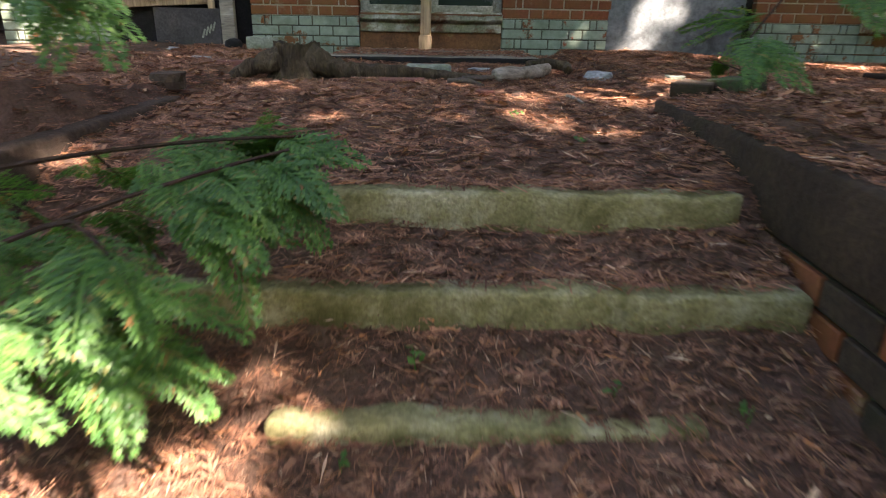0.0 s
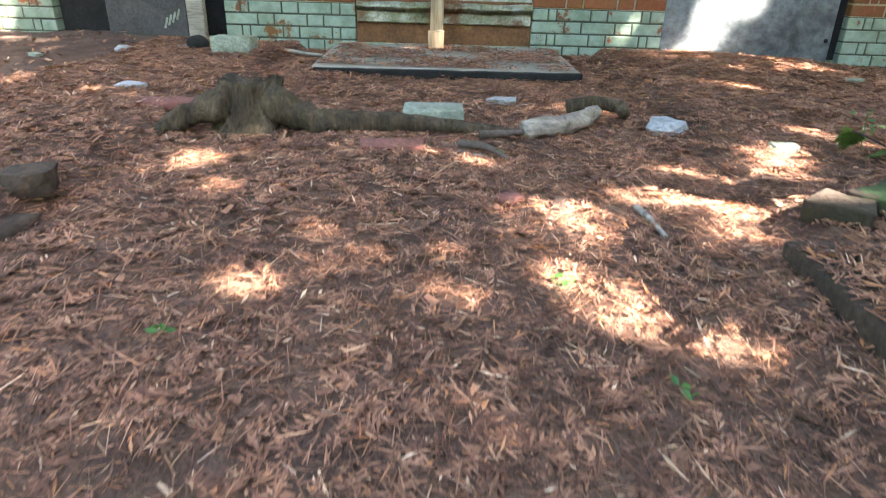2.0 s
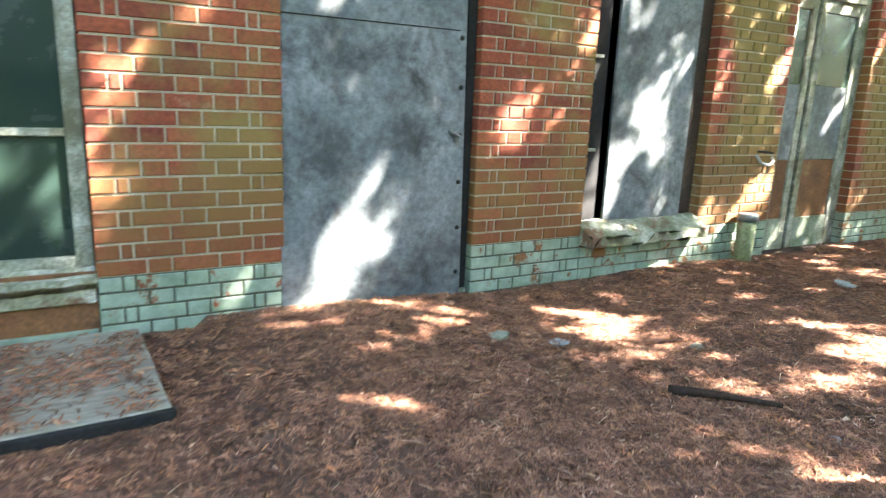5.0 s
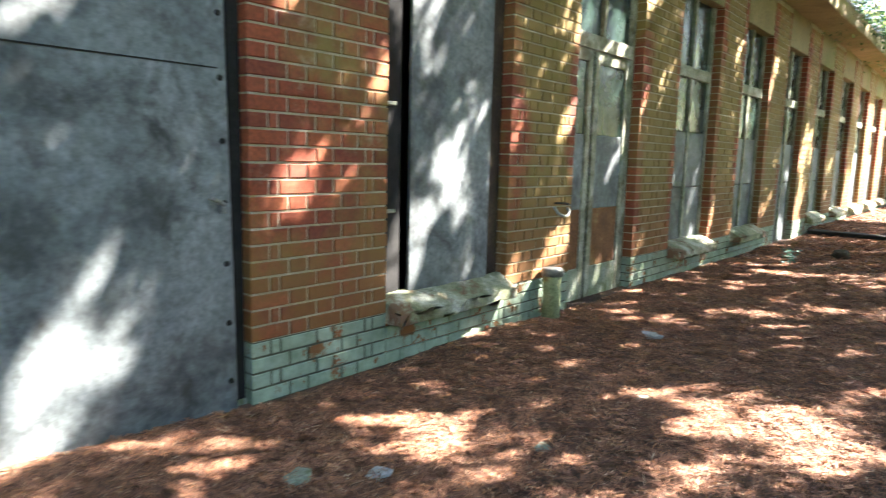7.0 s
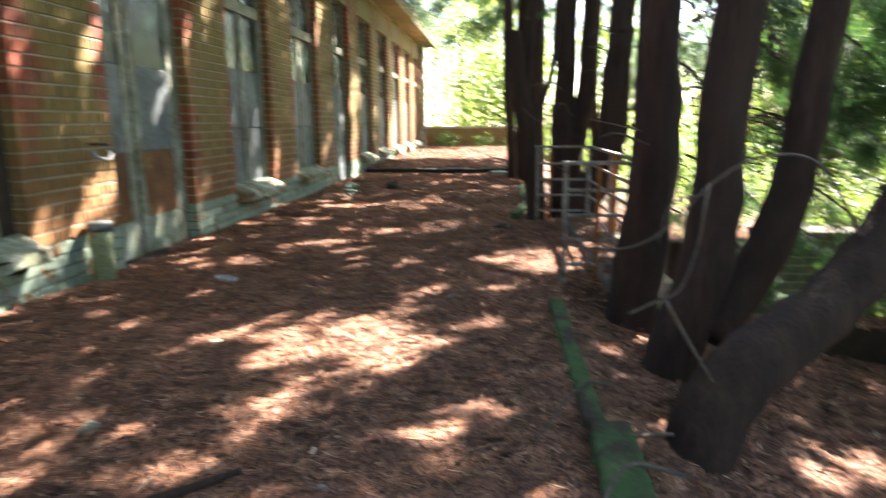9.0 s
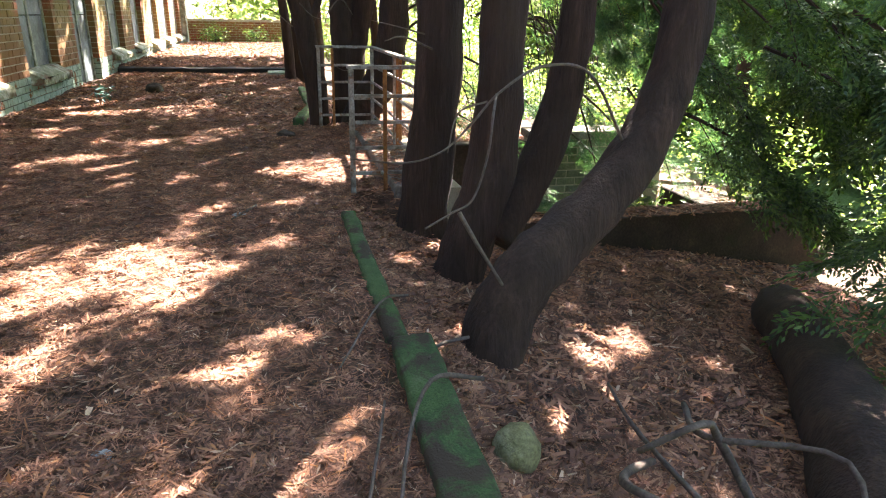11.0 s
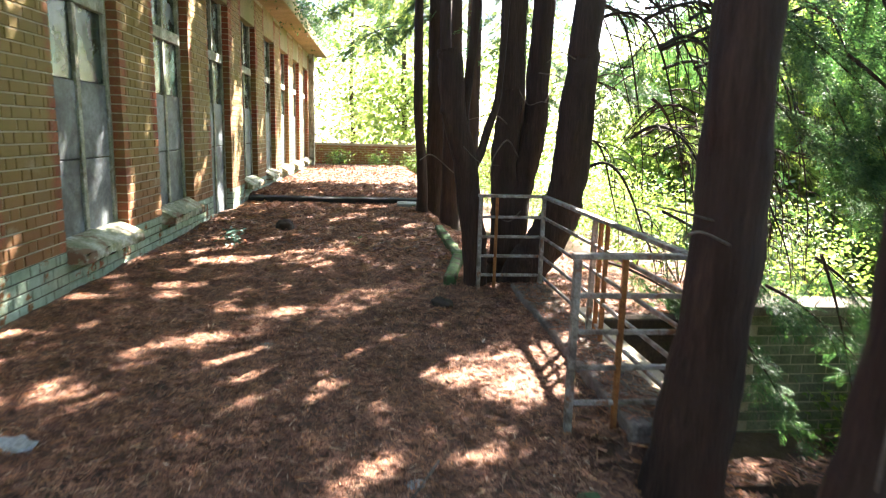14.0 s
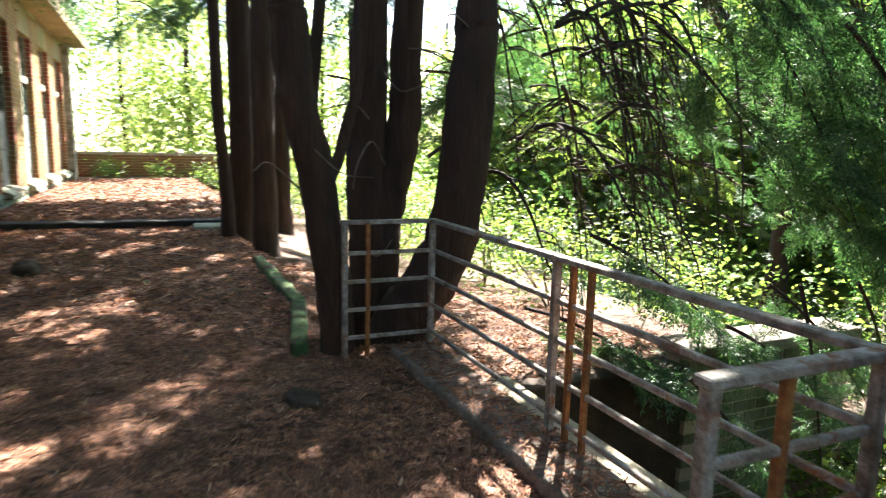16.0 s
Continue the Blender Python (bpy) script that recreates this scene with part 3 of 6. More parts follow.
# window 0
spandrel(0, 0.36, M_RUST_SILL)
sill(0, 0.385, 0.03, M_SILL, 0.05)
tagged(boxed("sill_band", (R0 - OPEN_W + 0.01, FACE - 0.012, 0.20), (R0 - 0.01, FACE + 0.05, 0.33), M_SILL, None, "mossy rendered band under the window sill", 0.008, None, 0.003), category="sill", kind="structure")
tagged(boxed("painted_course", (R0 - OPEN_W + 0.01, FACE + 0.004, -0.1), (R0 - 0.01, FACE + 0.05, 0.055), M_BRICK_PI, None, "pale green painted course at the ground", 0.006), category="wall", kind="structure")
window_one(0)
# opening 1: a grey sheet covers the doorway
X1 = R0 + PERIOD
door_panel = thing("door_1", "grey weathered sheet metal door leaning in a brick doorway", "door", "", "structure", (X1 - OPEN_W, FACE, 0))
leaf = boxed("door_sheet", (-0.02, 0.0, 0.0), (1.19, 0.03, 3.0), M_PANEL, door_panel, "", 0.004)
leaf.matrix_basis = pose(0, -0.01, -0.02, -1.6, 0, 0)
bmh = bmesh.new()
box(bmh, (1.05, -0.045, 1.08), (1.15, -0.028, 1.10), 0.005, pose(0, 0, 0, 0, 25, 0))
box(bmh, (1.12, -0.035, 1.03), (1.15, 0.01, 1.08), 0.006)
part("handle", bmh, M_METAL, leaf, "dull grey latch handle")
for i in range(9):
    bmn = bmesh.new()
    bmesh.ops.create_cone(bmn, cap_ends=True, segments=8, radius1=0.017, radius2=0.012, depth=0.012, matrix=pose(1.155, -0.004, 0.18 + 0.3 * i, 90, 0, 0))
    part("rivet", bmn, M_BLACK, leaf)
for z in (1.72, 2.45):
    boxed("seam", (0.0, -0.005, z), (1.14, 0.003, z + 0.007), M_BLACK, leaf, "thin dark seam between two sheets", 0.0)
boxed("dark_jamb", (1.21, 0.06, -0.02), (1.275, 0.2, HEAD), M_BLACK, door_panel, "near-black strip along the door jamb", 0.004)
boxed("threshold", (0.0, 0.05, -0.1), (1.28, 0.2, 0.02), M_CONC, door_panel, "", 0.006)
# opening 2: window with a grey sheet set in it
spandrel(2, 0.30, M_RUST_SILL)
sill(2, 0.43, 0.13, M_SILL, 0.17)
w, b, x0, x1, y0, y1 = boarded(2, "window_2", "tall window blocked by a grey weathered sheet", 0.40, 1.0, False)
# dark strips either side of the sheet are coloured for gap and shadow
b("dark_strip", (x0 + 0.005, y0 - 0.01, 0.40), (x0 + 0.20, y0 + 0.06, HEAD), M_BLACK, "near-black strip for the dark gap beside the sheet")
b("sheet", (x0 + 0.25, y0 - 0.05, 0.41), (x0 + 1.10, y0 - 0.025, HEAD - 0.02), M_PANEL, "grey weathered sheet")
b("dark_strip", (x0 + 1.11, y0 - 0.01, 0.40), (x1 - 0.005, y0 + 0.06, HEAD), M_DARKSTONE, "dark brown strip painted for the shadow beside the sheet")
for z in (0.95, 1.62, 2.3):
    b("bracket", (x0 + 0.0, y0 - 0.035, z), (x0 + 0.14, y0 - 0.012, z + 0.025), M_FRAME)
# opening 3: a double door
w, b, x0, x1, y0, y1 = boarded(3, "door_2", "weathered double door with glazed tops and grey panels", -0.05, 1.0, True, 0, True)
xm = x0 + 0.48
for xa, xb in ((x0 + 0.075, xm - 0.03), (xm + 0.015, x1 - 0.075)):
    b("stile", (xa, y0, 0.0), (xa + 0.09, y0 + 0.045, 2.31))
    b("stile", (xb - 0.09, y0, 0.0), (xb, y0 + 0.045, 2.31))
    b("rail", (xa + 0.09, y0, 0.0), (xb - 0.09, y0 + 0.045, 0.30), M_CONC)
    b("rail", (xa + 0.09, y0, 2.2), (xb - 0.09, y0 + 0.045, 2.31))
    b("panel", (xa + 0.09, y0 + 0.015, 0.30), (xb - 0.09, y0 + 0.035, 0.86), M_RUST_SILL, "bare brown lower panel")
    b("panel", (xa + 0.09, y0 + 0.01, 0.86), (xb - 0.09, y0 + 0.035, 1.55), M_PANEL, "grey sheet panel")
    b("pane", (xa + 0.09, y0 + 0.02, 1.55), (xb - 0.09, y0 + 0.026, 2.2), M_GLASS)
# the shade in the slit is a near-black strip
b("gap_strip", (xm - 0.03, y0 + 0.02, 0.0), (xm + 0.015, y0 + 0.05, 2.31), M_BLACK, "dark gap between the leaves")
# the other openings
for k in list(range(4, 12)):
    has_sill = k != 6
    bot = 0.36 if has_sill else -0.05
    w, b, x0, x1, y0, y1 = boarded(k, "window_%d" % (k - 1), "tall weathered window with grey-green lower sheets and a transom", bot, 1.0)
    xm = x0 + 0.64
    b("mullion", (xm - 0.035, y0, bot), (xm + 0.035, y1, 2.31))
    for xa, xb in ((x0 + 0.07, xm - 0.035), (xm + 0.035, x1 - 0.07)):
        b("sheet", (xa, y0 + 0.02, bot), (xb, y0 + 0.04, 1.02), M_PANEL, "grey-green sheet")
        b("sheet", (xa, y0 + 0.015, 1.03), (xb, y0 + 0.035, 1.68), M_PANEL, "grey-green sheet")
        b("pane", (xa, y0 + 0.03, 1.69), (xb, y0 + 0.036, 2.31), M_GLASS)
    if has_sill:
        spandrel(k, 0.28, M_RUST_SILL)
        sill(k, 0.40, 0.14, M_SILL, 0.18)
# far left: boarded opening, beyond it more wall
for nm, lo, hi, mat, lab in (
    ("wall_back", (-8.0, 9.0, -0.4), (26.3, 9.2, TOP), M_DARKROOM, "plaster back wall inside the building, coloured dark for a dim room"),
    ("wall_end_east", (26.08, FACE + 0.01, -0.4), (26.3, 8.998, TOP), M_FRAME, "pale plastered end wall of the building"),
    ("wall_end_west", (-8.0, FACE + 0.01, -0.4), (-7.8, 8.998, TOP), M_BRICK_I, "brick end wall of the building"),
    ("floor_inside", (-7.8, FACE + 0.25, -0.3), (26.05, 8.998, 0.02), M_DARKROOM, "concrete floor inside the building, coloured dark for a dim room"),
):
    tagged(boxed(nm, lo, hi, mat, None, lab, 0.0), category="wall" if "wall" in nm else "floor", kind="structure")
tagged(boxed("wall_west", (-7.8, FACE + 0.012, -0.4), (R0 - 3 * PERIOD - 0.005, FACE + 0.21, TOP), M_BRICK_I, None, "red brick wall beyond the boarded opening", 0.0), category="wall", kind="structure")
bm = bmesh.new()
slab(bm, (-8.2, FACE - 0.52, TOP), (26.6, 9.3, TOP + 0.28), 0.9, 0.012, 0.02)
roof = part("ceiling", bm, M_SOFFIT, None, "stained ochre concrete roof slab with an overhanging eave")
tagged(roof, category="roof", kind="structure")
pil = boxed("end_pillar", (25.55, FACE - 0.16, -0.1), (25.95, FACE - 0.004, TOP), M_FRAME, None, "pale painted pillar at the end of the brick wall", 0.01)
tagged(pil, category="pillar", kind="structure")

# ---- terrace: steps, walls, kerbs ----
def step(name_y, top, x0, x1):
    bm = bmesh.new()
    slab(bm, (x0, name_y, top - 0.22), (x1, name_y + 0.09, top - 0.012), 0.05, 0.012, 0.015)
    s = part("stair_step", bm, M_MOSS, None, "moss-grown concrete stair step half buried in needles", True)
    tagged(s, category="step", group="terrace steps", kind="structure")


step(1.50, -0.068, -0.72, 0.80)
step(1.20, -0.222, -0.72, 0.85)
step(0.92, -0.388, -0.34, 0.54)


def stair_wall(x0, x1, y0, y1, top, cap_mat, label):
    """A low side wall of the steps: a stone cap on courses of brick."""
    w = thing("stair_side_wall", label, "wall", "", "structure", (x0, y0, 0))
    inv = Matrix.Translation((-x0, -y0, 0))
    cap = part("cap", slab(bmesh.new(), (x0, y0, top - 0.22), (x1, y1, top), 0.12, 0.010, 0.015), cap_mat, w, "dark stone cap", True)
    cap.matrix_parent_inverse = inv
    core = boxed("core", (x0 + 0.02, y0 + 0.02, -1.0), (x1 - 0.02, y1 - 0.02, top - 0.23), M_MORTAR_D, w, "", 0.0)
    core.matrix_parent_inverse = inv
    for c in range(8):
        z = top - 0.232 - COURSE * (c + 1) + J
        y = y0 - (0.11 if c % 2 else 0.0)
        while y < y1 - 0.02:
            a, e = max(y, y0), min(y + 0.21, y1)
            if e - a > 0.03:
                for side in (0, 1):
                    xa = x0 + 0.002 if side == 0 else x1 - 0.1
                    ob = boxed("brick", (xa, a, z), (xa + 0.098, e, z + COURSE - J), M_BRICK if (c + int(y * 9)) % 4 else M_DARKSTONE, w, "", 0.004)
                    ob.matrix_parent_inverse = inv
            y += 0.222
    return w


stair_wall(0.86, 1.02, 0.55, 2.55, 0.045, M_DARKSTONE, "dark low brick wall with stone cap beside the steps")
stair_wall(-1.36, -1.10, 0.9, 2.60, 0.02, M_DARKSTONE, "dark low brick wall with stone cap beside the steps")


def kerb(points, width, hgt, label):
    """A mossy kerb stone along points."""
    for (xa, ya), (xb, yb) in zip(points, points[1:]):
        ln, ang = math.hypot(xb - xa, yb - ya), math.degrees(math.atan2(yb - ya, xb - xa))
        bm = slab(bmesh.new(), (0, -width / 2, -0.35), (ln - 0.01, width / 2, hgt), 0.09, 0.012, 0.02)
        ob = part("mossy_kerb", bm, M_GREENMOSS, None, label, True)
        ob.matrix_basis = pose(xa, ya, 0, 0, 0, ang)
        tagged(ob, category="kerb", group="terrace kerb", kind="structure")


kerb([(1.9, 2.73), (3.46, 2.68)], 0.15, 0.055, "bright green moss-covered terrace kerb stone")
kerb([(3.47, 2.725), (5.08, 2.725)], 0.085, 0.045, "bright green moss-covered terrace kerb stone")
kerb([(8.52, 2.88), (9.66, 2.66), (11.75, 2.69)], 0.11, 0.075, "olive moss-covered kerb stone half buried in needles")
bm = slab(bmesh.new(), (14.9, 2.3, -0.1), (15.25, 5.9, 0.09), 0.2, 0.012, 0.02)
tagged(part("path_step", bm, M_BLACK, None, "dark edge of a low step across the path", True), category="step", kind="structure")
bm = slab(bmesh.new(), (14.4, 2.5, -0.1), (14.9, 3.2, 0.06), 0.15, 0.01, 0.02)
tagged(part("paving_slab", bm, M_CONC, None, "pale concrete slab lying in the needles", True), category="slab")

# far low brick wall across the end of the path
def brick_wall(name, x0, y0, x1, y1, z0, z1, thick, mat, label, each, cap=None):
    """A straight brick wall with separate bricks on the face seen."""
    ln, ang = math.hypot(x1 - x0, y1 - y0), math.degrees(math.atan2(y1 - y0, x1 - x0))
    w = boxed(name, (0.004, 0.006, z0), (ln - 0.004, thick, z1), M_MORTAR, None, label, 0.0)
    w.matrix_basis = pose(x0, y0, 0, 0, 0, ang)
    tagged(w, category="wall", kind="structure")
    me = brick_mesh("brick", 0.21, 0.09, mat)
    spots = []
    for c in range(int((z1 - z0) / COURSE)):
        x = -0.111 if c % 2 else 0.0
        while x + 0.21 <= ln + 0.1:
            if x >= 0 and x + 0.21 <= ln:
                if each:
                    ob = new("brick", me)
                    ob.parent = w
                    ob.location = (x, -0.001 + random.uniform(-0.002, 0.002), z0 + c * COURSE)
                else:
                    spots.append((x, -0.001, z0 + c * COURSE, 0.21, 0.09, COURSE - J))
            x += 0.222
    if spots:
        joined_bricks("bricks", spots, w, mat)
    if cap:
        cp = part("coping", slab(bmesh.new(), (-0.03, -0.05, z1), (ln + 0.03, thick + 0.05, z1 + 0.09), 0.15, 0.008, 0.015), cap, w, "pale mossy coping", True)
    return w


brick_wall("wall_far", 27.0, 6.4, 27.0, -2.0, -0.4, 0.86, 0.25, M_BRICK_I, "low weathered ochre brick wall across the path's end", False)
# the sunken area behind the railing; its dark walls have the shade in their colour
tagged(boxed("area_wall_low", (7.86, 0.47, -1.25), (8.1, 2.03, -0.13), M_DARKSTONE, None, "low end of the retaining wall, coloured dark for the shade", 0.01, None, 0.01), category="wall", kind="structure")
brick_wall("area_wall", 7.85, 0.45, 7.85, -1.17, -1.2, -0.09, 0.24, M_LIMEBRICK, "greenish brick retaining wall of the sunken area with pale coping", True, M_COPING)
brick_wall("area_wall_near", 5.72, 2.04, 7.84, 2.04, -1.25, -0.02, 0.2, M_LIMEBRICK, "brick retaining wall under the railing", False).matrix_basis = pose(7.84, 2.04, 0, 0, 0, 180)
tagged(boxed("area_side_wall", (5.60, -1.30, -1.25), (5.83, 2.04, -0.28), M_DARKSTONE, None, "brick side wall of the sunken area, coloured dark for the shade", 0.004), category="wall", kind="structure")
# end wall added to cover the cut edge of the ground sheet
tagged(boxed("area_end_wall", (5.60, -1.42, -1.25), (7.84, -1.18, -0.66), M_DARKSTONE, None, "dark low wall added to hide the sunken area's ground edge", 0.01, None, 0.01), category="wall", kind="structure")
bm = slab(bmesh.new(), (5.60, 2.05, -0.12), (8.40, 2.35, 0.045), 0.12, 0.008, 0.015)
tagged(part("coping_stone", bm, M_COPING, None, "needle-strewn concrete coping under the railing", True), category="coping", kind="structure")


# ---- railing ----
def railing():
    r = thing("railing", "rusty painted iron guard railing round the sunken area", "railing", "", "", (5.66, 2.12, 0.03))
    inv = Matrix.Translation((-5.66, -2.12, -0.03))
    zs = (0.12, 0.29, 0.46, 0.63)
    def p(nm, lo, hi, mat=M_RAIL, lab=""):
        ob = boxed(nm, lo, hi, mat, r, lab, 0.004, None, 0.0015)
        ob.matrix_parent_inverse = inv
    xa, xb, y0, ya, yb = 5.68, 8.38, 2.09, 2.62, 2.64
    for x, y, mat in ((xa, ya, M_RAIL), (xa, y0, M_RAIL), (xb, y0, M_RAIL), (xb, yb, M_RAIL), (6.78, y0, M_RUST), (6.90, y0, M_RUST), (7.02, y0, M_RAIL), (xa + 0.0, 2.40, M_RUST), (xb, 2.5, M_RUST)):
        w = 0.017 if mat is M_RAIL else 0.013
        p("post", (x - w, y - w, -0.1), (x + w, y + w, 0.80), mat, "orange rusted post" if mat is M_RUST else "")
    for z in zs:
        p("rail", (xa + 0.02, y0 - 0.01, z - 0.012), (xb - 0.02, y0 + 0.01, z + 0.012))
        p("rail", (xa - 0.01, y0 + 0.02, z - 0.012), (xa + 0.01, ya - 0.02, z + 0.012))
        p("rail", (xb - 0.01, y0 + 0.02, z - 0.012), (xb + 0.01, yb - 0.02, z + 0.012))
    p("top_rail", (xa - 0.025, y0 - 0.025, 0.80), (xb + 0.025, y0 + 0.025, 0.825), M_RAIL, "flat painted top rail")
    p("top_rail", (xa - 0.025, y0 + 0.025, 0.80), (xa + 0.025, ya + 0.025, 0.825), M_RAIL, "flat painted top rail")
    p("top_rail", (xb - 0.025, y0 + 0.025, 0.80), (xb + 0.025, yb + 0.025, 0.825), M_RAIL, "flat painted top rail")


railing()


# ---- foliage templates ----
def quad_leaf(l, w):
    return np.array([[0, 0, 0], [l * 0.45, w / 2, 0.08 * l], [l, 0, 0], [l * 0.45, -w / 2, 0.08 * l]])


def spray(n_side, length, leaf, wide, droop, seed):
    """A flat cedar spray: side shoots on a stem, each with small scale leaves."""
    r = np.random.default_rng(seed)
    vs, fs = [], []
    def add(p, ang, l, w):
        q = quad_leaf(l, w)
        c, s = math.cos(ang), math.sin(ang)
        q = np.c_[q[:, 0] * c - q[:, 1] * s, q[:, 0] * s + q[:, 1] * c, q[:, 2] + r.normal(0, 0.003, 4)] + p
        q[:, 2] -= droop * (q[:, 0] ** 2) / length
        fs.append(np.arange(4) + 4 * len(vs))
        vs.append(q)
    for i in range(n_side):
        t = (i + 0.5) / n_side
        for side in (-1, 1):
            shoot = length * 0.42 * (1 - t * 0.75) * r.uniform(0.8, 1.2)
            a = side * radians(48 - 14 * t + r.uniform(-8, 8))
            steps = max(2, int(shoot / leaf * 1.3))
            for j in range(steps):
                d = shoot * (j + 0.3) / steps
                p = np.array([t * length + d * math.cos(a), d * math.sin(a), r.normal(0, 0.006)])
                add(p, a + radians(r.uniform(-28, 28)), leaf * r.uniform(0.8, 1.3), wide)
    for j in range(n_side):
        add(np.array([length * j / n_side, 0, 0]), r.uniform(-0.3, 0.3), leaf * 1.2, wide)
    return np.concatenate(vs), np.stack(fs)


def frond(length, shoots, seed):
    """A flat fan of cedar scale shoots, pinnate twice over."""
    r = np.random.default_rng(seed)
    vs, fs = [], []
    def strip(p, ang, l, w):
        c, s = math.cos(ang), math.sin(ang)
        q = np.array([[0, -w * 0.35, 0], [l * 0.55, -w * 0.5, 0.004], [l, 0, 0], [l * 0.55, w * 0.5, 0.004]])
        q = np.c_[q[:, 0] * c - q[:, 1] * s, q[:, 0] * s + q[:, 1] * c, q[:, 2]] + p
        q[:, 2] += r.normal(0, 0.0012) - 0.9 * q[:, 0] ** 2
        fs.append(np.arange(4) + 4 * len(vs))
        vs.append(q)
    strip(np.zeros(3), 0.0, length, 0.006)
    for i in range(shoots):
        t = (i + 0.6) / shoots
        for side in (-1, 1):
            l = length * 0.5 * (1 - 0.72 * t) * r.uniform(0.85, 1.15)
            a = side * radians(50 - 16 * t + r.uniform(-5, 5))
            p = np.array([t * length * 0.95, 0, 0])
            strip(p, a, l, 0.007)
            k = max(2, int(l / 0.012))
            for j in range(1, k):
                pj = p + np.array([math.cos(a), math.sin(a), 0]) * l * j / k
                for s2 in (-1, 1):
                    strip(pj, a + s2 * radians(38), 0.020 * (1.15 - j / k), 0.006)
    return np.concatenate(vs), np.stack(fs)


FROND = frond(0.17, 10, 8)
SPRAY = spray(9, 0.30, 0.030, 0.012, 0.25, 1)
SPRAY_MID = spray(5, 0.34, 0.085, 0.07, 0.3, 6)
SPRAY_BIG = spray(6, 0.55, 0.10, 0.045, 0.3, 2)
SPRAY_FINE = spray(13, 0.34, 0.022, 0.0085, 0.25, 3)


def leaf_clump(n, size, leaf, seed):
    """A loose clump of broad leaves."""
    r = np.random.default_rng(seed)
    pos = r.normal(0, size, (n, 3)) * np.array([1, 1, 0.55])
    m = matrices(pos, r.uniform(0, 6.28, n), r.uniform(-0.6, 0.6, n), r.uniform(-0.7, 0.7, n), r.uniform(0.7, 1.3, n) * leaf)
    return scatter((quad_leaf(1.0, 0.62), np.array([[0, 1, 2, 3]])), m)


CLUMP = leaf_clump(40, 0.30, 0.078, 4)
CLUMP_FAR = leaf_clump(22, 0.55, 0.26, 5)


def spots_in(boxes, n, r):
    """Random points in ellipsoids (centre, radii), kept away from their hearts."""
    out = []
    weights = np.array([b[1][0] * b[1][1] * b[1][2] for b in boxes])
    for (c, rad), m in zip(boxes, np.maximum(1, (n * weights / weights.sum()).astype(int))):
        d = r.normal(0, 1, (m, 3))
        d /= np.linalg.norm(d, axis=1)[:, None]
        out.append(np.array(c) + d * np.array(rad) * (r.uniform(0.15, 1.0, m) ** 0.45)[:, None])
    return np.concatenate(out)


# chosen sun spots on ground and wall; crowns are cut open there by the width
GAPS = [(0.88, 3.30, 0.0, 0.14), (1.02, 3.18, 0.0, 0.06), (-0.52, 2.46, 0.0, 0.07), (-0.2, 2.53, 0.0, 0.05), (-0.44, 2.04, 0.0, 0.0), (0.17, 2.56, 0.0, 0.06), (-0.62, 1.62, 0.0, 0.0), (0.08, 1.92, 0.0, 0.04), (-0.99, 3.06, 0.0, 0.13), (-0.30, 2.40, 0.0, 0.05), (-0.67, 2.92, 0.0, 0.03), (-0.37, 3.03, 0.0, 0.02), (-1.26, 4.05, 0.0, 0.06), (0.45, 3.55, 0.0, 0.03), (0.05, 3.40, 0.0, 0.03), (1.5, 4.6, 0.0, 0.03), (0.3, 4.4, 0.0, 0.03), (-0.4, 3.45, 0.0, 0.03), (0.95, 4.9, 0.0, 0.03), (1.6, 5.25, 0.0, 0.05), (1.95, 4.6, 0.0, 0.04), (1.15, 4.25, 0.0, 0.02), (-0.2, 4.3, 0.0, 0.02), (0.75, 4.1, 0.0, 0.03), (-0.9, 3.9, 0.0, 0.02), (0.55, 3.0, 0.0, 0.05), (0.5, 2.3, 0.0, 0.04), (0.75, 2.75, 0.0, 0.03), (1.3, 3.75, 0.0, 0.04), (2.2, 3.9, 0.0, 0.02), (-1.0, 1.75, 0.0, 0.06), (3.06, 5.17, 0.0, 0.16), (4.5, 4.54, 0.0, 0.16), (4.2, 3.8, 0.0, 0.24), (5.9, 3.54, 0.0, 0.14), (6.1, 4.6, 0.0, 0.14), (4.15, 1.65, -0.3, 0.10), (3.85, 1.47, -0.3, 0.08), (3.65, 1.80, -0.3, 0.06), (3.2, 2.1, -0.2, 0.05), (-0.75, 0.78, -0.46, 0.26), (-0.40, 0.84, -0.44, 0.08), (-0.72, 1.02, -0.42, 0.08), (6.61, 4.31, 0.0, 0.12), (6.35, 2.70, 0.0, 0.34), (8.1, 3.5, 0.0, 0.14), (10.05, 4.19, 0.0, 0.2), (1.45, 5.95, 0.10, 0.015), (1.75, 5.95, 0.28, 0.015), (2.08, 5.95, 0.50, 0.015), (2.30, 5.95, 0.90, 0.015), (2.05, 5.95, 1.45, -0.02), (1.55, 5.95, 0.75, -0.02), (2.4, 5.95, 0.25, -0.02), (4.35, 5.95, 0.6, 0.02), (4.45, 5.95, 1.35, 0.02), (4.14, 5.95, 1.04, 0.14), (5.75, 5.95, 0.85, 0.14), (14.5, 5.95, 1.7, 0.35)]

rg = np.random.default_rng(23)
GAPS += [(gx0, gy0, 0.0, gr0) for gx0, gy0, gr0 in zip(rg.uniform(1.6, 16.0, 24), rg.uniform(2.7, 5.8, 24), rg.uniform(-0.02, 0.10, 24))]
GAPS += [(gx0, FACE, gz0, gr0) for gx0, gz0, gr0 in zip(rg.uniform(0.6, 20.0, 14), rg.uniform(0.2, 3.0, 14), rg.uniform(-0.02, 0.10, 14))]


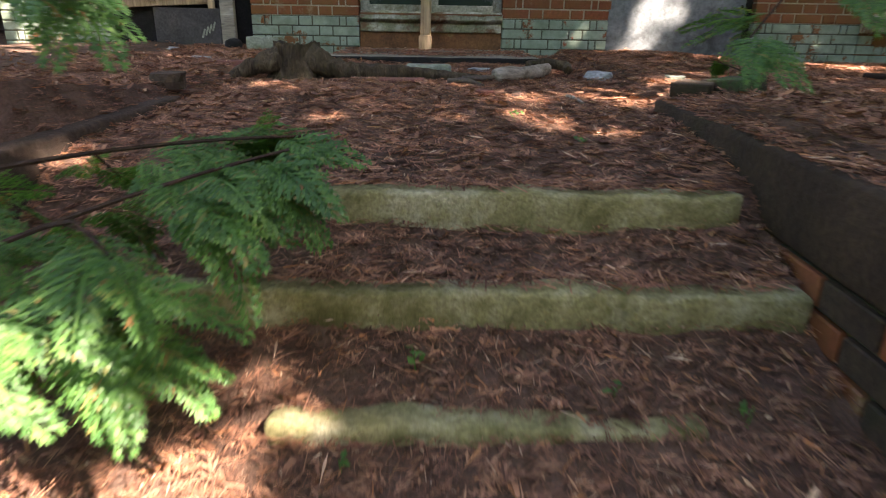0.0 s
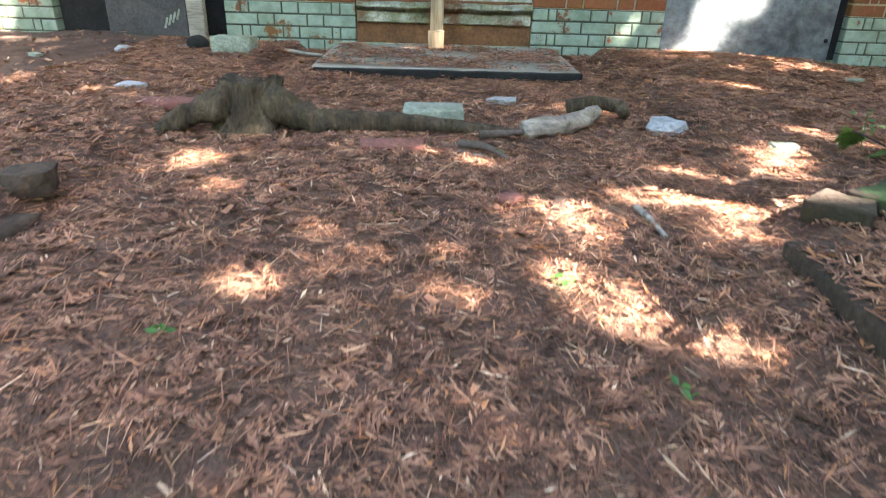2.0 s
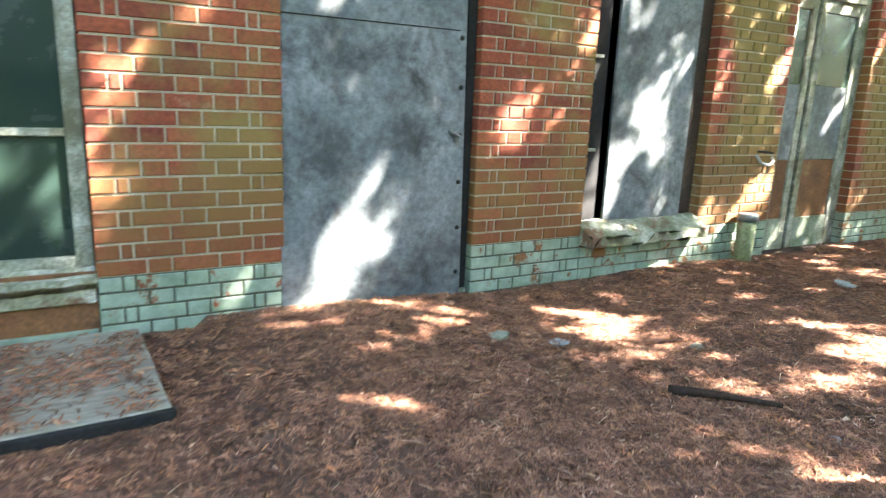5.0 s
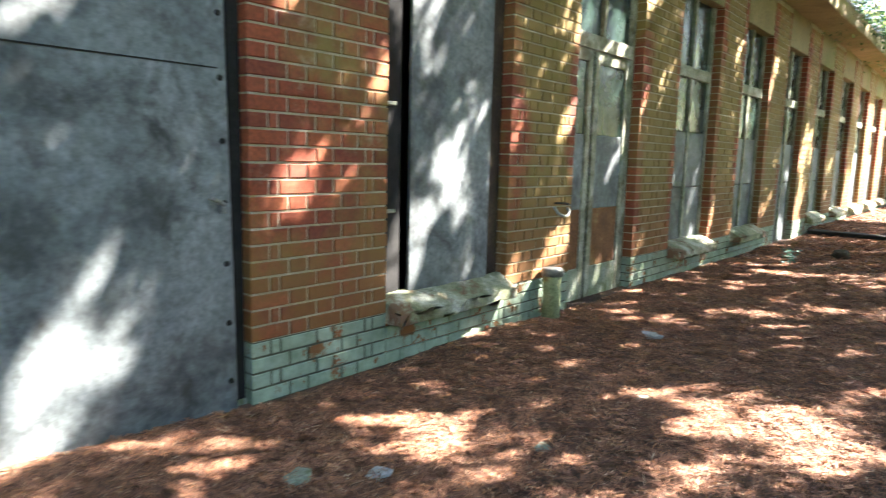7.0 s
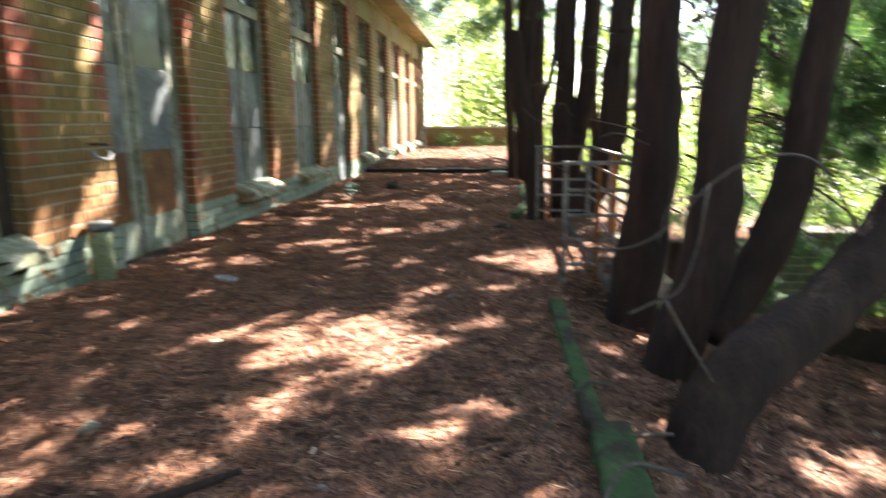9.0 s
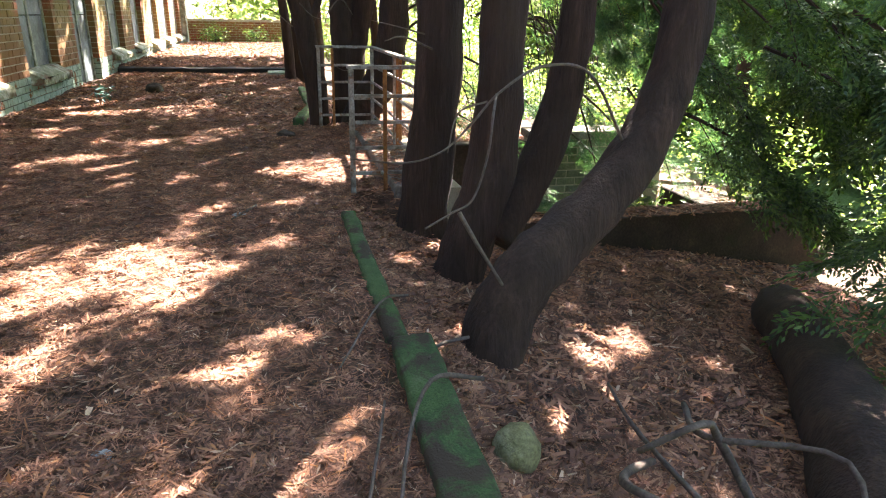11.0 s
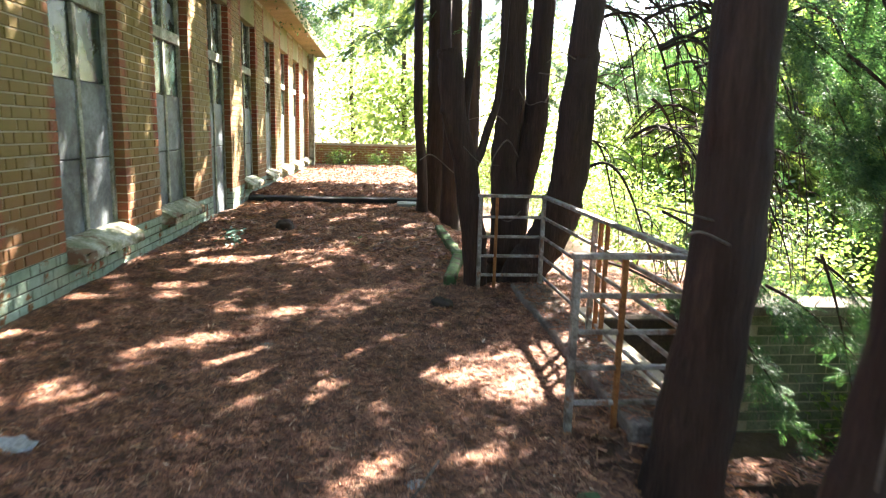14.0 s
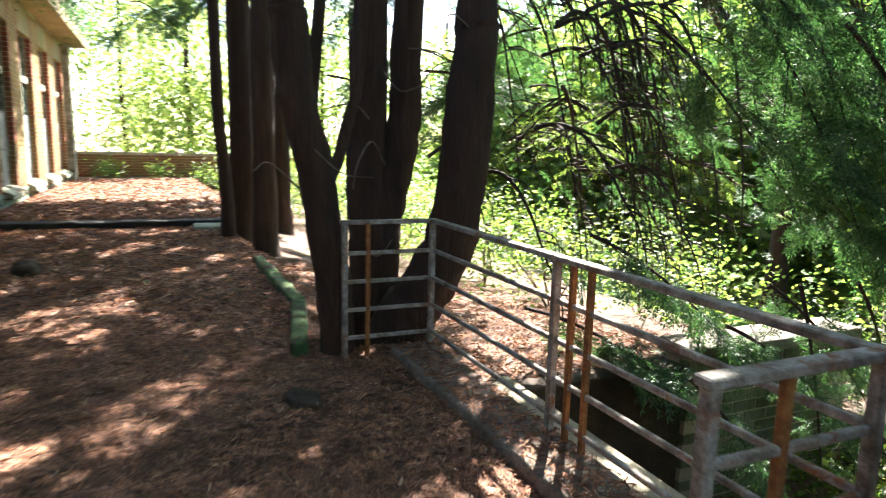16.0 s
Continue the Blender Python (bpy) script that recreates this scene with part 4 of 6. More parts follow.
def gap_free(p):
    """True for the crown clumps that leave the gaps open."""
    keep = np.ones(len(p), bool)
    w = np.array(SUN_WAY)
    for x, y, z, r in GAPS:
        q = p - np.array([x, y, z])
        keep &= np.linalg.norm(q - (q @ w)[:, None] * w, axis=1) > r + 0.14
    return keep


# overhead clumps added as one roof to dapple the sun; each belongs to the nearest tree
CENTRES = np.array([(5.2, 1.2), (4.5, 0.6), (3.6, -0.4), (8.6, 2.6), (9.3, 2.0), (9.2, 0.9), (13.8, 2.4), (14.2, 2.14), (13.4, 1.96), (16.5, 1.2), (21.0, 0.6), (11.9, 1.1), (0.8, -2.6), (3.2, -3.6), (5.8, -2.6), (8.2, -3.4), (11.6, 0.4), (6.6, 0.2)])
rh = np.random.default_rng(17)
hx, hy = np.meshgrid(np.arange(-3.5, 23.0, 0.62), np.arange(-6.2, 5.0, 0.62))
HEARTS = np.stack([hx.ravel(), hy.ravel(), np.full(hx.size, 6.5)], -1) + rh.uniform(-1, 1, (hx.size, 3)) * np.array([0.26, 0.26, 0.0])
LIFT = rh.uniform(-0.9, 1.3, hx.size)
HEARTS += LIFT[:, None] * np.array([SUN_WAY.x / SUN_WAY.z, SUN_WAY.y / SUN_WAY.z, 1.0])
HEARTS = HEARTS[(rh.uniform(0, 1, hx.size) > 0.03)]
HEARTS = HEARTS[(HEARTS[:, 1] > -4.9) & ((HEARTS[:, 0] < 10.6) | (HEARTS[:, 1] > -2.0))]
# no clumps over the steps, so more sky light reaches them
HEARTS = HEARTS[(HEARTS[:, 1] > 1.6) | (HEARTS[:, 0] > 2.4)]
# a second layer of clumps added to deepen the shade on the terrace
THICK = HEARTS[(HEARTS[:, 0] > 2.4) & (HEARTS[:, 0] < 7.2) & (HEARTS[:, 1] > -4.0) & (HEARTS[:, 1] < 2.6)]
HEARTS = np.concatenate([HEARTS, THICK + rh.uniform(-0.35, 0.35, THICK.shape)])
OWNER = np.argmin(np.hypot(HEARTS[:, None, 0] - CENTRES[None, :, 0], HEARTS[:, None, 1] - CENTRES[None, :, 1]), axis=1)


def crown(name, boxes, n, template, mat, parent, seed, size=(0.7, 1.3), down=0.3, clumps=0):
    r = np.random.default_rng(seed)
    if clumps:
        hearts = HEARTS[OWNER == int(np.argmin(np.hypot(CENTRES[:, 0] - boxes[0][0][0], CENTRES[:, 1] - boxes[0][0][1])))]
        if len(hearts) < 6:
            hearts = np.concatenate([hearts, spots_in(boxes, 6, r)])
        pos = np.concatenate([h + r.normal(0, 1, (24, 3)) * np.array([0.27, 0.27, 0.12]) for h in hearts])
        pos = pos[gap_free(pos)]
        template = SPRAY_MID
    else:
        pos = spots_in(boxes, n, r)
    m = matrices(pos, r.uniform(0, 6.28, len(pos)), r.normal(down, 0.35, len(pos)), r.normal(0, 0.5, len(pos)), r.uniform(*size, len(pos)))
    v, f = scatter(template, m)
    return mesh_ob(name, v, f, mat, parent)


def tree(label, stems, boughs, boxes, n, template, mat, seed, size=(0.7, 1.3), down=0.3, category="tree", clumps=0, flare=0.45):
    """A tree: tapering trunks, limbs, and a crown of many small sprays."""
    base = stems[0][0][0]
    t = thing("tree", label, category, "", "", base)
    inv = Matrix.Translation(-Vector(base))
    for i, (pts, r0, r1) in enumerate(stems):
        path = smooth_path(pts, 8)
        n_p = len(path)
        radii = [(r0 * (1 + flare * max(0, 1 - j / 7.0) ** 2) * (1 - j / n_p) + r1 * j / n_p) for j in range(n_p)]
        v, f = tube(path, radii, 20, 0.16, seed + i * 3.3)
        o = mesh_ob("trunk", v, f, M_BARK, t, "", True)
        o.matrix_parent_inverse = inv
    for i, (pts, r0, r1) in enumerate(boughs):
        path = smooth_path(pts, 6)
        v, f = tube(path, list(np.linspace(r0, r1, len(path))), 6, 0.15, seed + i)
        o = mesh_ob("limb", v, f, M_TWIG if r0 < 0.03 else M_BARK, t, "bare dead limb" if r0 < 0.03 else "", True)
        o.matrix_parent_inverse = inv
    if n:
        o = crown("crown", boxes, n, template, mat, t, seed, size, down, clumps)
        o.matrix_parent_inverse = inv
    return t


# ---- trees beside the terrace kerb ----
CED = "dark-barked leaning cedar beside the terrace kerb"
KW = dict(clumps=15)
tree(CED, [([(5.36, 2.22, -0.4), (5.36, 2.19, 0.1), (5.35, 2.14, 0.6), (5.35, 2.12, 1.2), (5.36, 2.13, 1.9), (5.4, 2.0, 4.0), (5.4, 1.7, 8.0)], 0.165, 0.10)],
     [([(5.2, 2.2, 0.95), (5.05, 2.4, 1.02), (4.95, 2.52, 1.0)], 0.007, 0.003), ([(5.3, 2.1, 1.0), (5.25, 2.4, 1.07), (5.2, 2.55, 1.1)], 0.006, 0.002)],
     [((5.2, 1.2, 7.6), (2.4, 2.4, 1.8))], 270, SPRAY_BIG, M_CEDAR, 11, **KW)
tree(CED, [([(4.55, 2.24, -0.45), (4.55, 2.17, -0.1), (4.55, 2.06, 0.25), (4.55, 2.0, 0.7), (4.55, 1.99, 1.3), (4.5, 1.8, 3.0), (4.6, 1.1, 8.0)], 0.15, 0.09),
           ([(4.58, 2.0, 0.0), (4.64, 1.80, 0.25), (4.65, 1.66, 0.55), (4.65, 1.58, 0.95), (4.65, 1.53, 1.5), (4.7, 1.2, 4.0), (4.7, 0.8, 7.0)], 0.12, 0.07)],
     [([(4.4, 2.12, 0.75), (4.25, 2.3, 0.72), (4.2, 2.36, 0.55)], 0.006, 0.003)],
     [((4.5, 0.6, 7.4), (2.4, 2.2, 1.8))], 270, SPRAY_BIG, M_CEDAR, 12, **KW)
tree(CED, [([(3.66, 2.31, -0.45), (3.69, 2.27, -0.12), (3.75, 2.14, 0.1), (3.85, 1.92, 0.24), (3.97, 1.65, 0.42), (4.07, 1.42, 0.68), (4.14, 1.28, 1.05), (4.2, 1.1, 2.0), (4.1, 0.4, 4.5), (4.0, -0.2, 7.5)], 0.145, 0.09)],
     [([(3.80, 2.84, 0.62), (3.75, 2.64, 0.61), (3.75, 2.5, 0.65), (3.75, 2.4, 0.74), (3.75, 2.28, 0.87), (3.78, 2.1, 0.96), (3.88, 1.85, 0.92), (4.0, 1.60, 0.62)], 0.003, 0.007),
      ([(3.5, 2.62, 0.43), (3.6, 2.5, 0.45), (3.6, 2.42, 0.5), (3.6, 2.37, 0.66), (3.62, 2.35, 0.8), (3.74, 2.3, 0.86)], 0.004, 0.006),
      ([(3.6, 2.47, 0.45), (3.62, 2.38, 0.3), (3.66, 2.25, 0.1)], 0.009, 0.006), ([(3.7, 2.35, -0.12), (3.5, 2.55, -0.03), (3.25, 2.66, 0.06)], 0.009, 0.004)],
     [((3.6, -0.4, 7.2), (2.5, 2.2, 1.8))], 270, SPRAY_BIG, M_CEDAR, 13, flare=0.15, **KW)
CED2 = "dark-barked many-stemmed cedar at the railing's end"
tree(CED2, [([(8.54, 2.63, -0.3), (8.53, 2.65, 0.1), (8.52, 2.67, 0.41), (8.52, 2.725, 0.74), (8.51, 2.785, 1.13), (8.50, 2.89, 1.52), (8.50, 2.93, 1.93), (8.50, 2.94, 2.02)], 0.108, 0.102),
            ([(8.50, 2.91, 1.5), (8.51, 2.95, 1.9), (8.52, 2.97, 2.3), (8.54, 2.98, 6.0)], 0.062, 0.04)],
     [([(8.50, 2.74, 0.95), (8.56, 2.64, 1.15), (8.61, 2.56, 1.4), (8.64, 2.48, 1.7), (8.64, 2.43, 2.6)], 0.042, 0.028), ([(8.51, 2.80, 1.1), (8.60, 2.78, 1.35), (8.64, 2.77, 1.6), (8.64, 2.70, 2.4), (8.64, 2.68, 4.0)], 0.05, 0.035),
      ([(8.44, 2.88, 1.0), (8.24, 3.08, 1.15), (7.95, 3.2, 1.12)], 0.007, 0.003), ([(8.44, 2.83, 1.25), (8.29, 2.68, 1.1), (8.19, 2.53, 1.08)], 0.006, 0.002)], [((8.74, 2.58, 7.0), (2.2, 2.2, 1.8))], 270, SPRAY_BIG, M_CEDAR, 14, **KW)
tree(CED2, [([(9.0, 2.29, -0.3), (9.0, 2.29, 0.4), (9.0, 2.30, 0.7), (9.0, 2.33, 1.0), (9.0, 2.32, 1.35), (9.0, 2.30, 1.7), (9.0, 2.31, 2.4), (9.1, 2.2, 7.0)], 0.155, 0.10),
            ([(9.0, 2.26, 0.1), (9.0, 2.22, 0.6), (9.0, 2.16, 0.95), (9.0, 2.08, 1.3), (9.0, 2.05, 1.6), (9.0, 2.03, 2.4), (9.0, 1.8, 6.0)], 0.145, 0.09)],
     [([(8.95, 2.2, 1.1), (8.8, 2.35, 1.28), (8.6, 2.5, 1.15), (8.5, 2.56, 1.0)], 0.010, 0.004), ([(8.95, 2.3, 1.4), (8.7, 2.5, 1.5), (8.5, 2.75, 1.45)], 0.009, 0.003), ([(9.0, 2.05, 1.5), (8.8, 1.95, 1.75), (8.6, 1.9, 1.8)], 0.008, 0.003),
      ([(8.95, 2.1, 1.9), (8.7, 1.95, 1.85), (8.55, 1.8, 1.7)], 0.007, 0.003), ([(8.92, 2.25, 1.75), (8.7, 2.2, 1.6), (8.55, 2.1, 1.62), (8.5, 1.95, 1.55)], 0.006, 0.002), ([(8.95, 2.1, 0.7), (8.75, 2.3, 0.55), (8.6, 2.45, 0.6)], 0.007, 0.003)],
     [((9.3, 2.0, 7.4), (2.4, 2.4, 1.8))], 270, SPRAY_BIG, M_CEDAR, 15, **KW)
tree(CED2, [([(8.74, 2.26, -0.3), (8.70, 2.157, 0.10), (8.66, 2.056, 0.265), (8.62, 1.945, 0.477), (8.58, 1.862, 0.707), (8.50, 1.835, 1.144), (8.46, 1.830, 1.564), (8.45, 1.796, 1.957), (8.45, 1.783, 2.367), (8.5, 1.5, 5.0), (8.5, 1.1, 8.0)], 0.205, 0.105)],
     [([(8.42, 1.75, 1.8), (8.27, 1.6, 1.85), (8.1, 1.45, 1.75)], 0.007, 0.003), ([(8.40, 1.85, 1.95), (8.25, 2.05, 2.0), (8.1, 2.2, 1.9)], 0.007, 0.003)], [((9.2, 0.9, 7.4), (2.4, 2.4, 1.8))], 270, SPRAY_BIG, M_CEDAR, 16, flare=0.25, **KW)
CED3 = "slender dark cedar trunks farther along the path"
for i, (x, y, r, lean) in enumerate(((13.8, 2.80, 0.10, 0.10), (14.2, 2.54, 0.21, 0.02), (13.4, 2.36, 0.17, 0.02), (16.5, 1.6, 0.16, 0.0), (21.0, 1.0, 0.16, 0.1), (11.9, 1.5, 0.08, 0.1))):
    tree(CED3, [([(x, y, -0.5), (x + 0.02, y, 0.5), (x - 0.02, y + lean, 2.0), (x, y + lean, 4.5), (x, y, 8.5)], r, r * 0.5)], [],
         [((x, y - 0.4, 7.0), (2.0, 2.0, 1.6))], 240, SPRAY_BIG, M_CEDAR, 20 + i, **KW)

# ---- woods all round ----
WOOD = "bright green leafy tree in the woods beyond the terrace"
random.seed(5)
far_spots = [(31, 9, 9), (31, 2.5, 8), (33, -3, 9), (29, -7, 8), (24, -8, 8), (19, -8.5, 8), (14, -8.5, 8), (9.5, -9, 8), (5, -9, 8), (0, -10, 8), (-5, -9, 8), (-9, -5, 8), (-10, 1, 8), (38, 5, 10), (36, 12, 10), (16, -13, 11), (26, -13, 11), (8, -14, 11)]
for i, (x, y, hh) in enumerate(far_spots):
    z0 = ground_at(x, y) - 0.2
    tree(WOOD, [([(x, y, z0), (x + 0.1, y, z0 + 1.5), (x - 0.1, y + 0.1, z0 + 4), (x, y, z0 + hh)], 0.17, 0.06)],
         [([(x, y, z0 + 2.0), (x + 1.0, y + 0.6, z0 + 3.0), (x + 1.8, y + 0.9, z0 + 3.6)], 0.05, 0.015), ([(x, y, z0 + 2.6), (x - 0.9, y - 0.5, z0 + 3.6), (x - 1.6, y - 0.7, z0 + 4.4)], 0.05, 0.015)],
         [((x, y, z0 + hh * 0.62), (2.7, 2.5, hh * 0.36)), ((x + 1.1, y + 0.8, z0 + 2.2), (2.1, 1.8, 1.5)), ((x - 1.2, y - 0.4, z0 + 1.7), (2.0, 1.8, 1.4))],
         # trees beyond x = 28 take the leaf green with sunlight painted in
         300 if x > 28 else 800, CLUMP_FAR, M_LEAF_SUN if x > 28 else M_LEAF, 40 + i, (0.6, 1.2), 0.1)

# drooping cedar boughs over the slope
def bough(label, start, way, length, n, seed, mat=M_CEDAR, size=(0.7, 1.2), template=SPRAY, drop=0.35, thick=0.014, every=4, spread=0.38, twig_r=0.005):
    """A hanging limb with sprays along its twigs."""
    r = np.random.default_rng(seed)
    s, w = Vector(start), Vector(way).normalized()
    side = w.cross(Vector((0, 0, 1))).normalized()
    pts = [s + w * (length * t) + Vector((0, 0, -drop * length * t * t)) for t in np.linspace(0, 1, 7)]
    b = thing("hanging_bough", label, "branch", "", "", start)
    inv = Matrix.Translation(-s)
    pieces = [tube(smooth_path(pts, 4), list(np.linspace(thick, 0.003, 25)), 5, 0.1, seed)]
    pos, yaw, pit = [], [], []
    for j in range(n):
        t = r.uniform(0.08, 1.0)
        i = min(5, int(t * 6))
        base = pts[i].lerp(pts[i + 1], t * 6 - i)
        sg = r.choice((-1, 1))
        reach = length * spread * (1.05 - t) * r.uniform(0.3, 1.0)
        tip = base + side * sg * reach + w * reach * 0.6 + Vector((0, 0, -reach * r.uniform(0.3, 0.9)))
        if j % every == 0 and reach > 0.12:
            pieces.append(tube([base, base.lerp(tip, 0.5) + Vector((0, 0, 0.03)), tip], [twig_r, twig_r * 0.8, twig_r * 0.4], 4))
        for q in np.linspace(0.25, 1.0, 4):
            p = base.lerp(tip, float(q))
            pos.append(p)
            d = (side * sg + w * 0.7)
            yaw.append(math.atan2(d.y, d.x) + r.normal(0, 0.4))
            pit.append(0.35 + r.normal(0, 0.25))
    k = len(pos)
    m = matrices(np.array([tuple(p) for p in pos]), np.array(yaw), np.array(pit), r.normal(0, 0.4, k), r.uniform(*size, k))
    v, f = scatter(template, m)
    o = mesh_ob("foliage", v, f, mat, b)
    o.matrix_parent_inverse = inv
    limb = mesh_ob("limb", *pieces[0], M_BARK, b)
    limb.matrix_parent_inverse = inv
    for v, f in pieces[1:]:
        mesh_ob("twig", v, f, M_BARK, limb)
    return b


rv = np.random.default_rng(61)
DROOP = "drooping dark green cedar bough hanging over the slope"
spec = [((7.4, 1.1, 2.35), (-0.1, -0.9, -0.35), 1.5), ((7.9, 0.9, 2.0), (-0.15, -0.8, -0.5), 1.4), ((7.0, 0.5, 1.9), (0.0, -0.8, -0.45), 1.5), ((6.7, 0.1, 2.3), (-0.2, -0.7, -0.4), 1.6), ((7.7, 0.2, 1.35), (-0.25, -0.6, -0.35), 1.1), ((6.6, -0.4, 1.5), (0.1, -0.8, -0.3), 1.4), ((8.3, 0.0, 2.5), (0.1, -1, -0.4), 1.8), ((5.9, -0.6, 2.4), (0.1, -1, -0.35), 1.8), ((5.0, -0.9, 1.9), (0.3, -1, -0.25), 1.8), ((3.8, -0.9, 1.6), (0.2, -1, -0.25), 1.8), ((7.6, 0.75, 2.9), (-0.2, -0.5, -0.7), 1.6), ((7.2, 0.35, 2.6), (-0.15, -0.4, -0.75), 1.5), ((6.9, 0.0, 2.9), (-0.1, -0.4, -0.7), 1.6), ((6.5, 0.3, 2.4), (-0.1, -0.4, -0.7), 1.4), ((7.9, 1.7, 0.35), (-0.1, -0.8, -0.2), 1.2), ((8.0, 1.2, 0.75), (-0.3, -0.7, -0.3), 1.1), ((6.2, -0.9, 2.8), (0.1, -0.5, -0.7), 1.7)]
for i, (st, wy, ln) in enumerate(spec):
    bough(DROOP, st, wy, ln, 22, 70 + i, M_CEDAR, (0.6, 1.1), SPRAY_FINE if i < 8 else SPRAY)
for i in range(11):
    sx, sy = rv.uniform(6.0, 7.7), rv.uniform(-0.5, 0.9)
    bough(DROOP, (sx, sy, rv.uniform(1.2, 2.9)), (rv.uniform(-0.3, 0.2), rv.uniform(-0.9, -0.3), rv.uniform(-0.7, -0.3)), rv.uniform(1.1, 1.6), 22, 1800 + i, M_CEDAR, (0.7, 1.1), SPRAY_FINE)
PIT = "green cedar bough drooping into the sunken area"
for i, (st, wy, ln) in enumerate((((7.5, 0.55, 0.25), (-0.3, -0.7, -0.3), 0.9), ((7.6, 0.1, 0.45), (-0.25, -0.8, -0.5), 1.0), ((7.3, -0.3, 0.5), (0.1, -0.7, -0.6), 1.0), ((7.4, 0.9, 0.0), (-0.3, -0.5, -0.5), 0.8), ((7.2, 0.35, 0.55), (0.1, -0.5, -0.8), 1.0))):
    bough(PIT, st, wy, ln, 13, 1700 + i, M_CEDAR, (0.5, 0.9), SPRAY_FINE, 0.4)
THIN = "thin bare drooping cedar branches with sparse green tips"
rb = np.random.default_rng(31)
for i in range(30):
    sx, sy = rb.uniform(8.2, 11.6), rb.uniform(-3.0, 1.5)
    bough(THIN, (sx, sy, rb.uniform(1.5, 3.9)), (rb.uniform(-0.9, 0.5), rb.uniform(-1.0, 0.3), rb.uniform(-0.1, 0.25)), rb.uniform(1.1, 2.0), 10, 300 + i, M_LEAF if i % 3 == 0 else M_CEDAR, (0.2, 0.5), SPRAY, rb.uniform(0.6, 1.2), 0.016, 1, 0.55, 0.008)
for i in range(12):
    sx, sy = rb.uniform(9.3, 11.2), rb.uniform(-1.2, 1.7)
    bough(THIN, (sx, sy, rb.uniform(0.8, 2.2)), (rb.uniform(-0.9, 0.3), rb.uniform(-1.0, 0.1), rb.uniform(0.0, 0.3)), rb.uniform(0.9, 1.5), 9, 900 + i, M_CEDAR if i % 2 else M_LEAF, (0.3, 0.6), SPRAY, rb.uniform(0.5, 1.0), 0.014, 1, 0.55, 0.007)


def hanging_limb(label, start, out, length, drop, seed):
    """A bare limb that arches away from its trunk and hangs down, with curved side twigs and few green tips."""
    r = np.random.default_rng(seed)
    s, w = Vector(start), Vector((out[0], out[1], 0)).normalized()
    side = Vector((-w.y, w.x, 0))
    wob = r.uniform(0, 6.28, 2)
    pts = []
    for t in np.linspace(0, 1, 9):
        reach = length * (1 - (1 - t) ** 1.6)
        pts.append(s + w * reach + side * (0.07 * math.sin(4 * t + wob[0])) + Vector((0, 0, 0.22 * math.sin(3.14 * min(1, t * 1.6)) - drop * t ** 2.1 + 0.03 * math.sin(9 * t + wob[1]))))
    b = thing("hanging_bough", label, "branch", "", "", start)
    inv = Matrix.Translation(-s)
    path = smooth_path(pts, 4)
    limb = mesh_ob("limb", *tube(path, list(np.linspace(0.019, 0.004, len(path))), 6, 0.15, seed), M_LIMB, b, "", True)
    limb.matrix_parent_inverse = inv
    tips, yaw = [], []
    for j in range(12):
        i = int(r.uniform(0.12, 0.95) * (len(path) - 1))
        base, sg = path[i], r.choice((-1, 1))
        ln = r.uniform(0.35, 0.95) * (1.15 - i / len(path))
        d = (side * sg * r.uniform(0.2, 0.7) + w * r.uniform(0.3, 1.0)).normalized()
        q = [base + d * (ln * 0.75 * (1 - (1 - t) ** 2)) + side * 0.02 * math.sin(7 * t + j) + Vector((0, 0, -ln * r.uniform(0.75, 1.0) * t * t)) for t in (0, 0.3, 0.6, 1.0)]
        tp = smooth_path(q, 3)
        mesh_ob("twig", *tube(tp, list(np.linspace(0.0075, 0.0028, len(tp))), 4, 0.1, j), M_LIMB, limb)
        for t in (0.6, 1.0):
            tips.append(tuple(q[2] if t == 0.6 else q[3]))
            yaw.append(math.atan2(d.y, d.x) + r.normal(0, 0.6))
    tips, yaw = np.array(tips), np.array(yaw)
    keep = r.uniform(0, 1, len(tips)) < 0.35
    k = int(keep.sum())
    if k:
        v, f = scatter(SPRAY, matrices(tips[keep], yaw[keep], r.normal(0.5, 0.3, k), r.normal(0, 0.4, k), r.uniform(0.25, 0.6, k)))
        o = mesh_ob("foliage", v, f, M_CEDAR, b)
        o.matrix_parent_inverse = inv


BARE = "dark bare cedar limb hanging down with thin curved twigs"
rl = np.random.default_rng(52)
for i in range(26):
    t = i / 25.0
    hanging_limb(BARE, (rl.uniform(8.6, 9.9), 1.75 - 1.9 * t + rl.uniform(-0.12, 0.12), rl.uniform(1.9, 3.3)), (rl.uniform(-0.3, 0.5), rl.uniform(-1.0, -0.6)), rl.uniform(0.9, 1.7), rl.uniform(1.3, 2.7), 1500 + i)
for i in range(8):
    hanging_limb(BARE, (rl.uniform(9.0, 10.6), rl.uniform(0.0, 2.0), rl.uniform(0.9, 1.5)), (rl.uniform(-0.8, 0.2), rl.uniform(-1.0, 0.4)), rl.uniform(0.7, 1.1), rl.uniform(0.9, 1.3), 1560 + i)
OVER = "dark green cedar bough hanging between the trunks and the woods"
for i in range(24):
    sx, sy = rb.uniform(10.0, 15.5), rb.uniform(-1.2, 2.2)
    bough(OVER, (sx, sy, rb.uniform(2.0, 4.6)), (rb.uniform(-0.7, 0.7), rb.uniform(-1.0, 0.5), 0.0), rb.uniform(1.1, 1.8), 14, 360 + i, M_CEDAR, (0.7, 1.2), SPRAY, rb.uniform(0.3, 0.7))

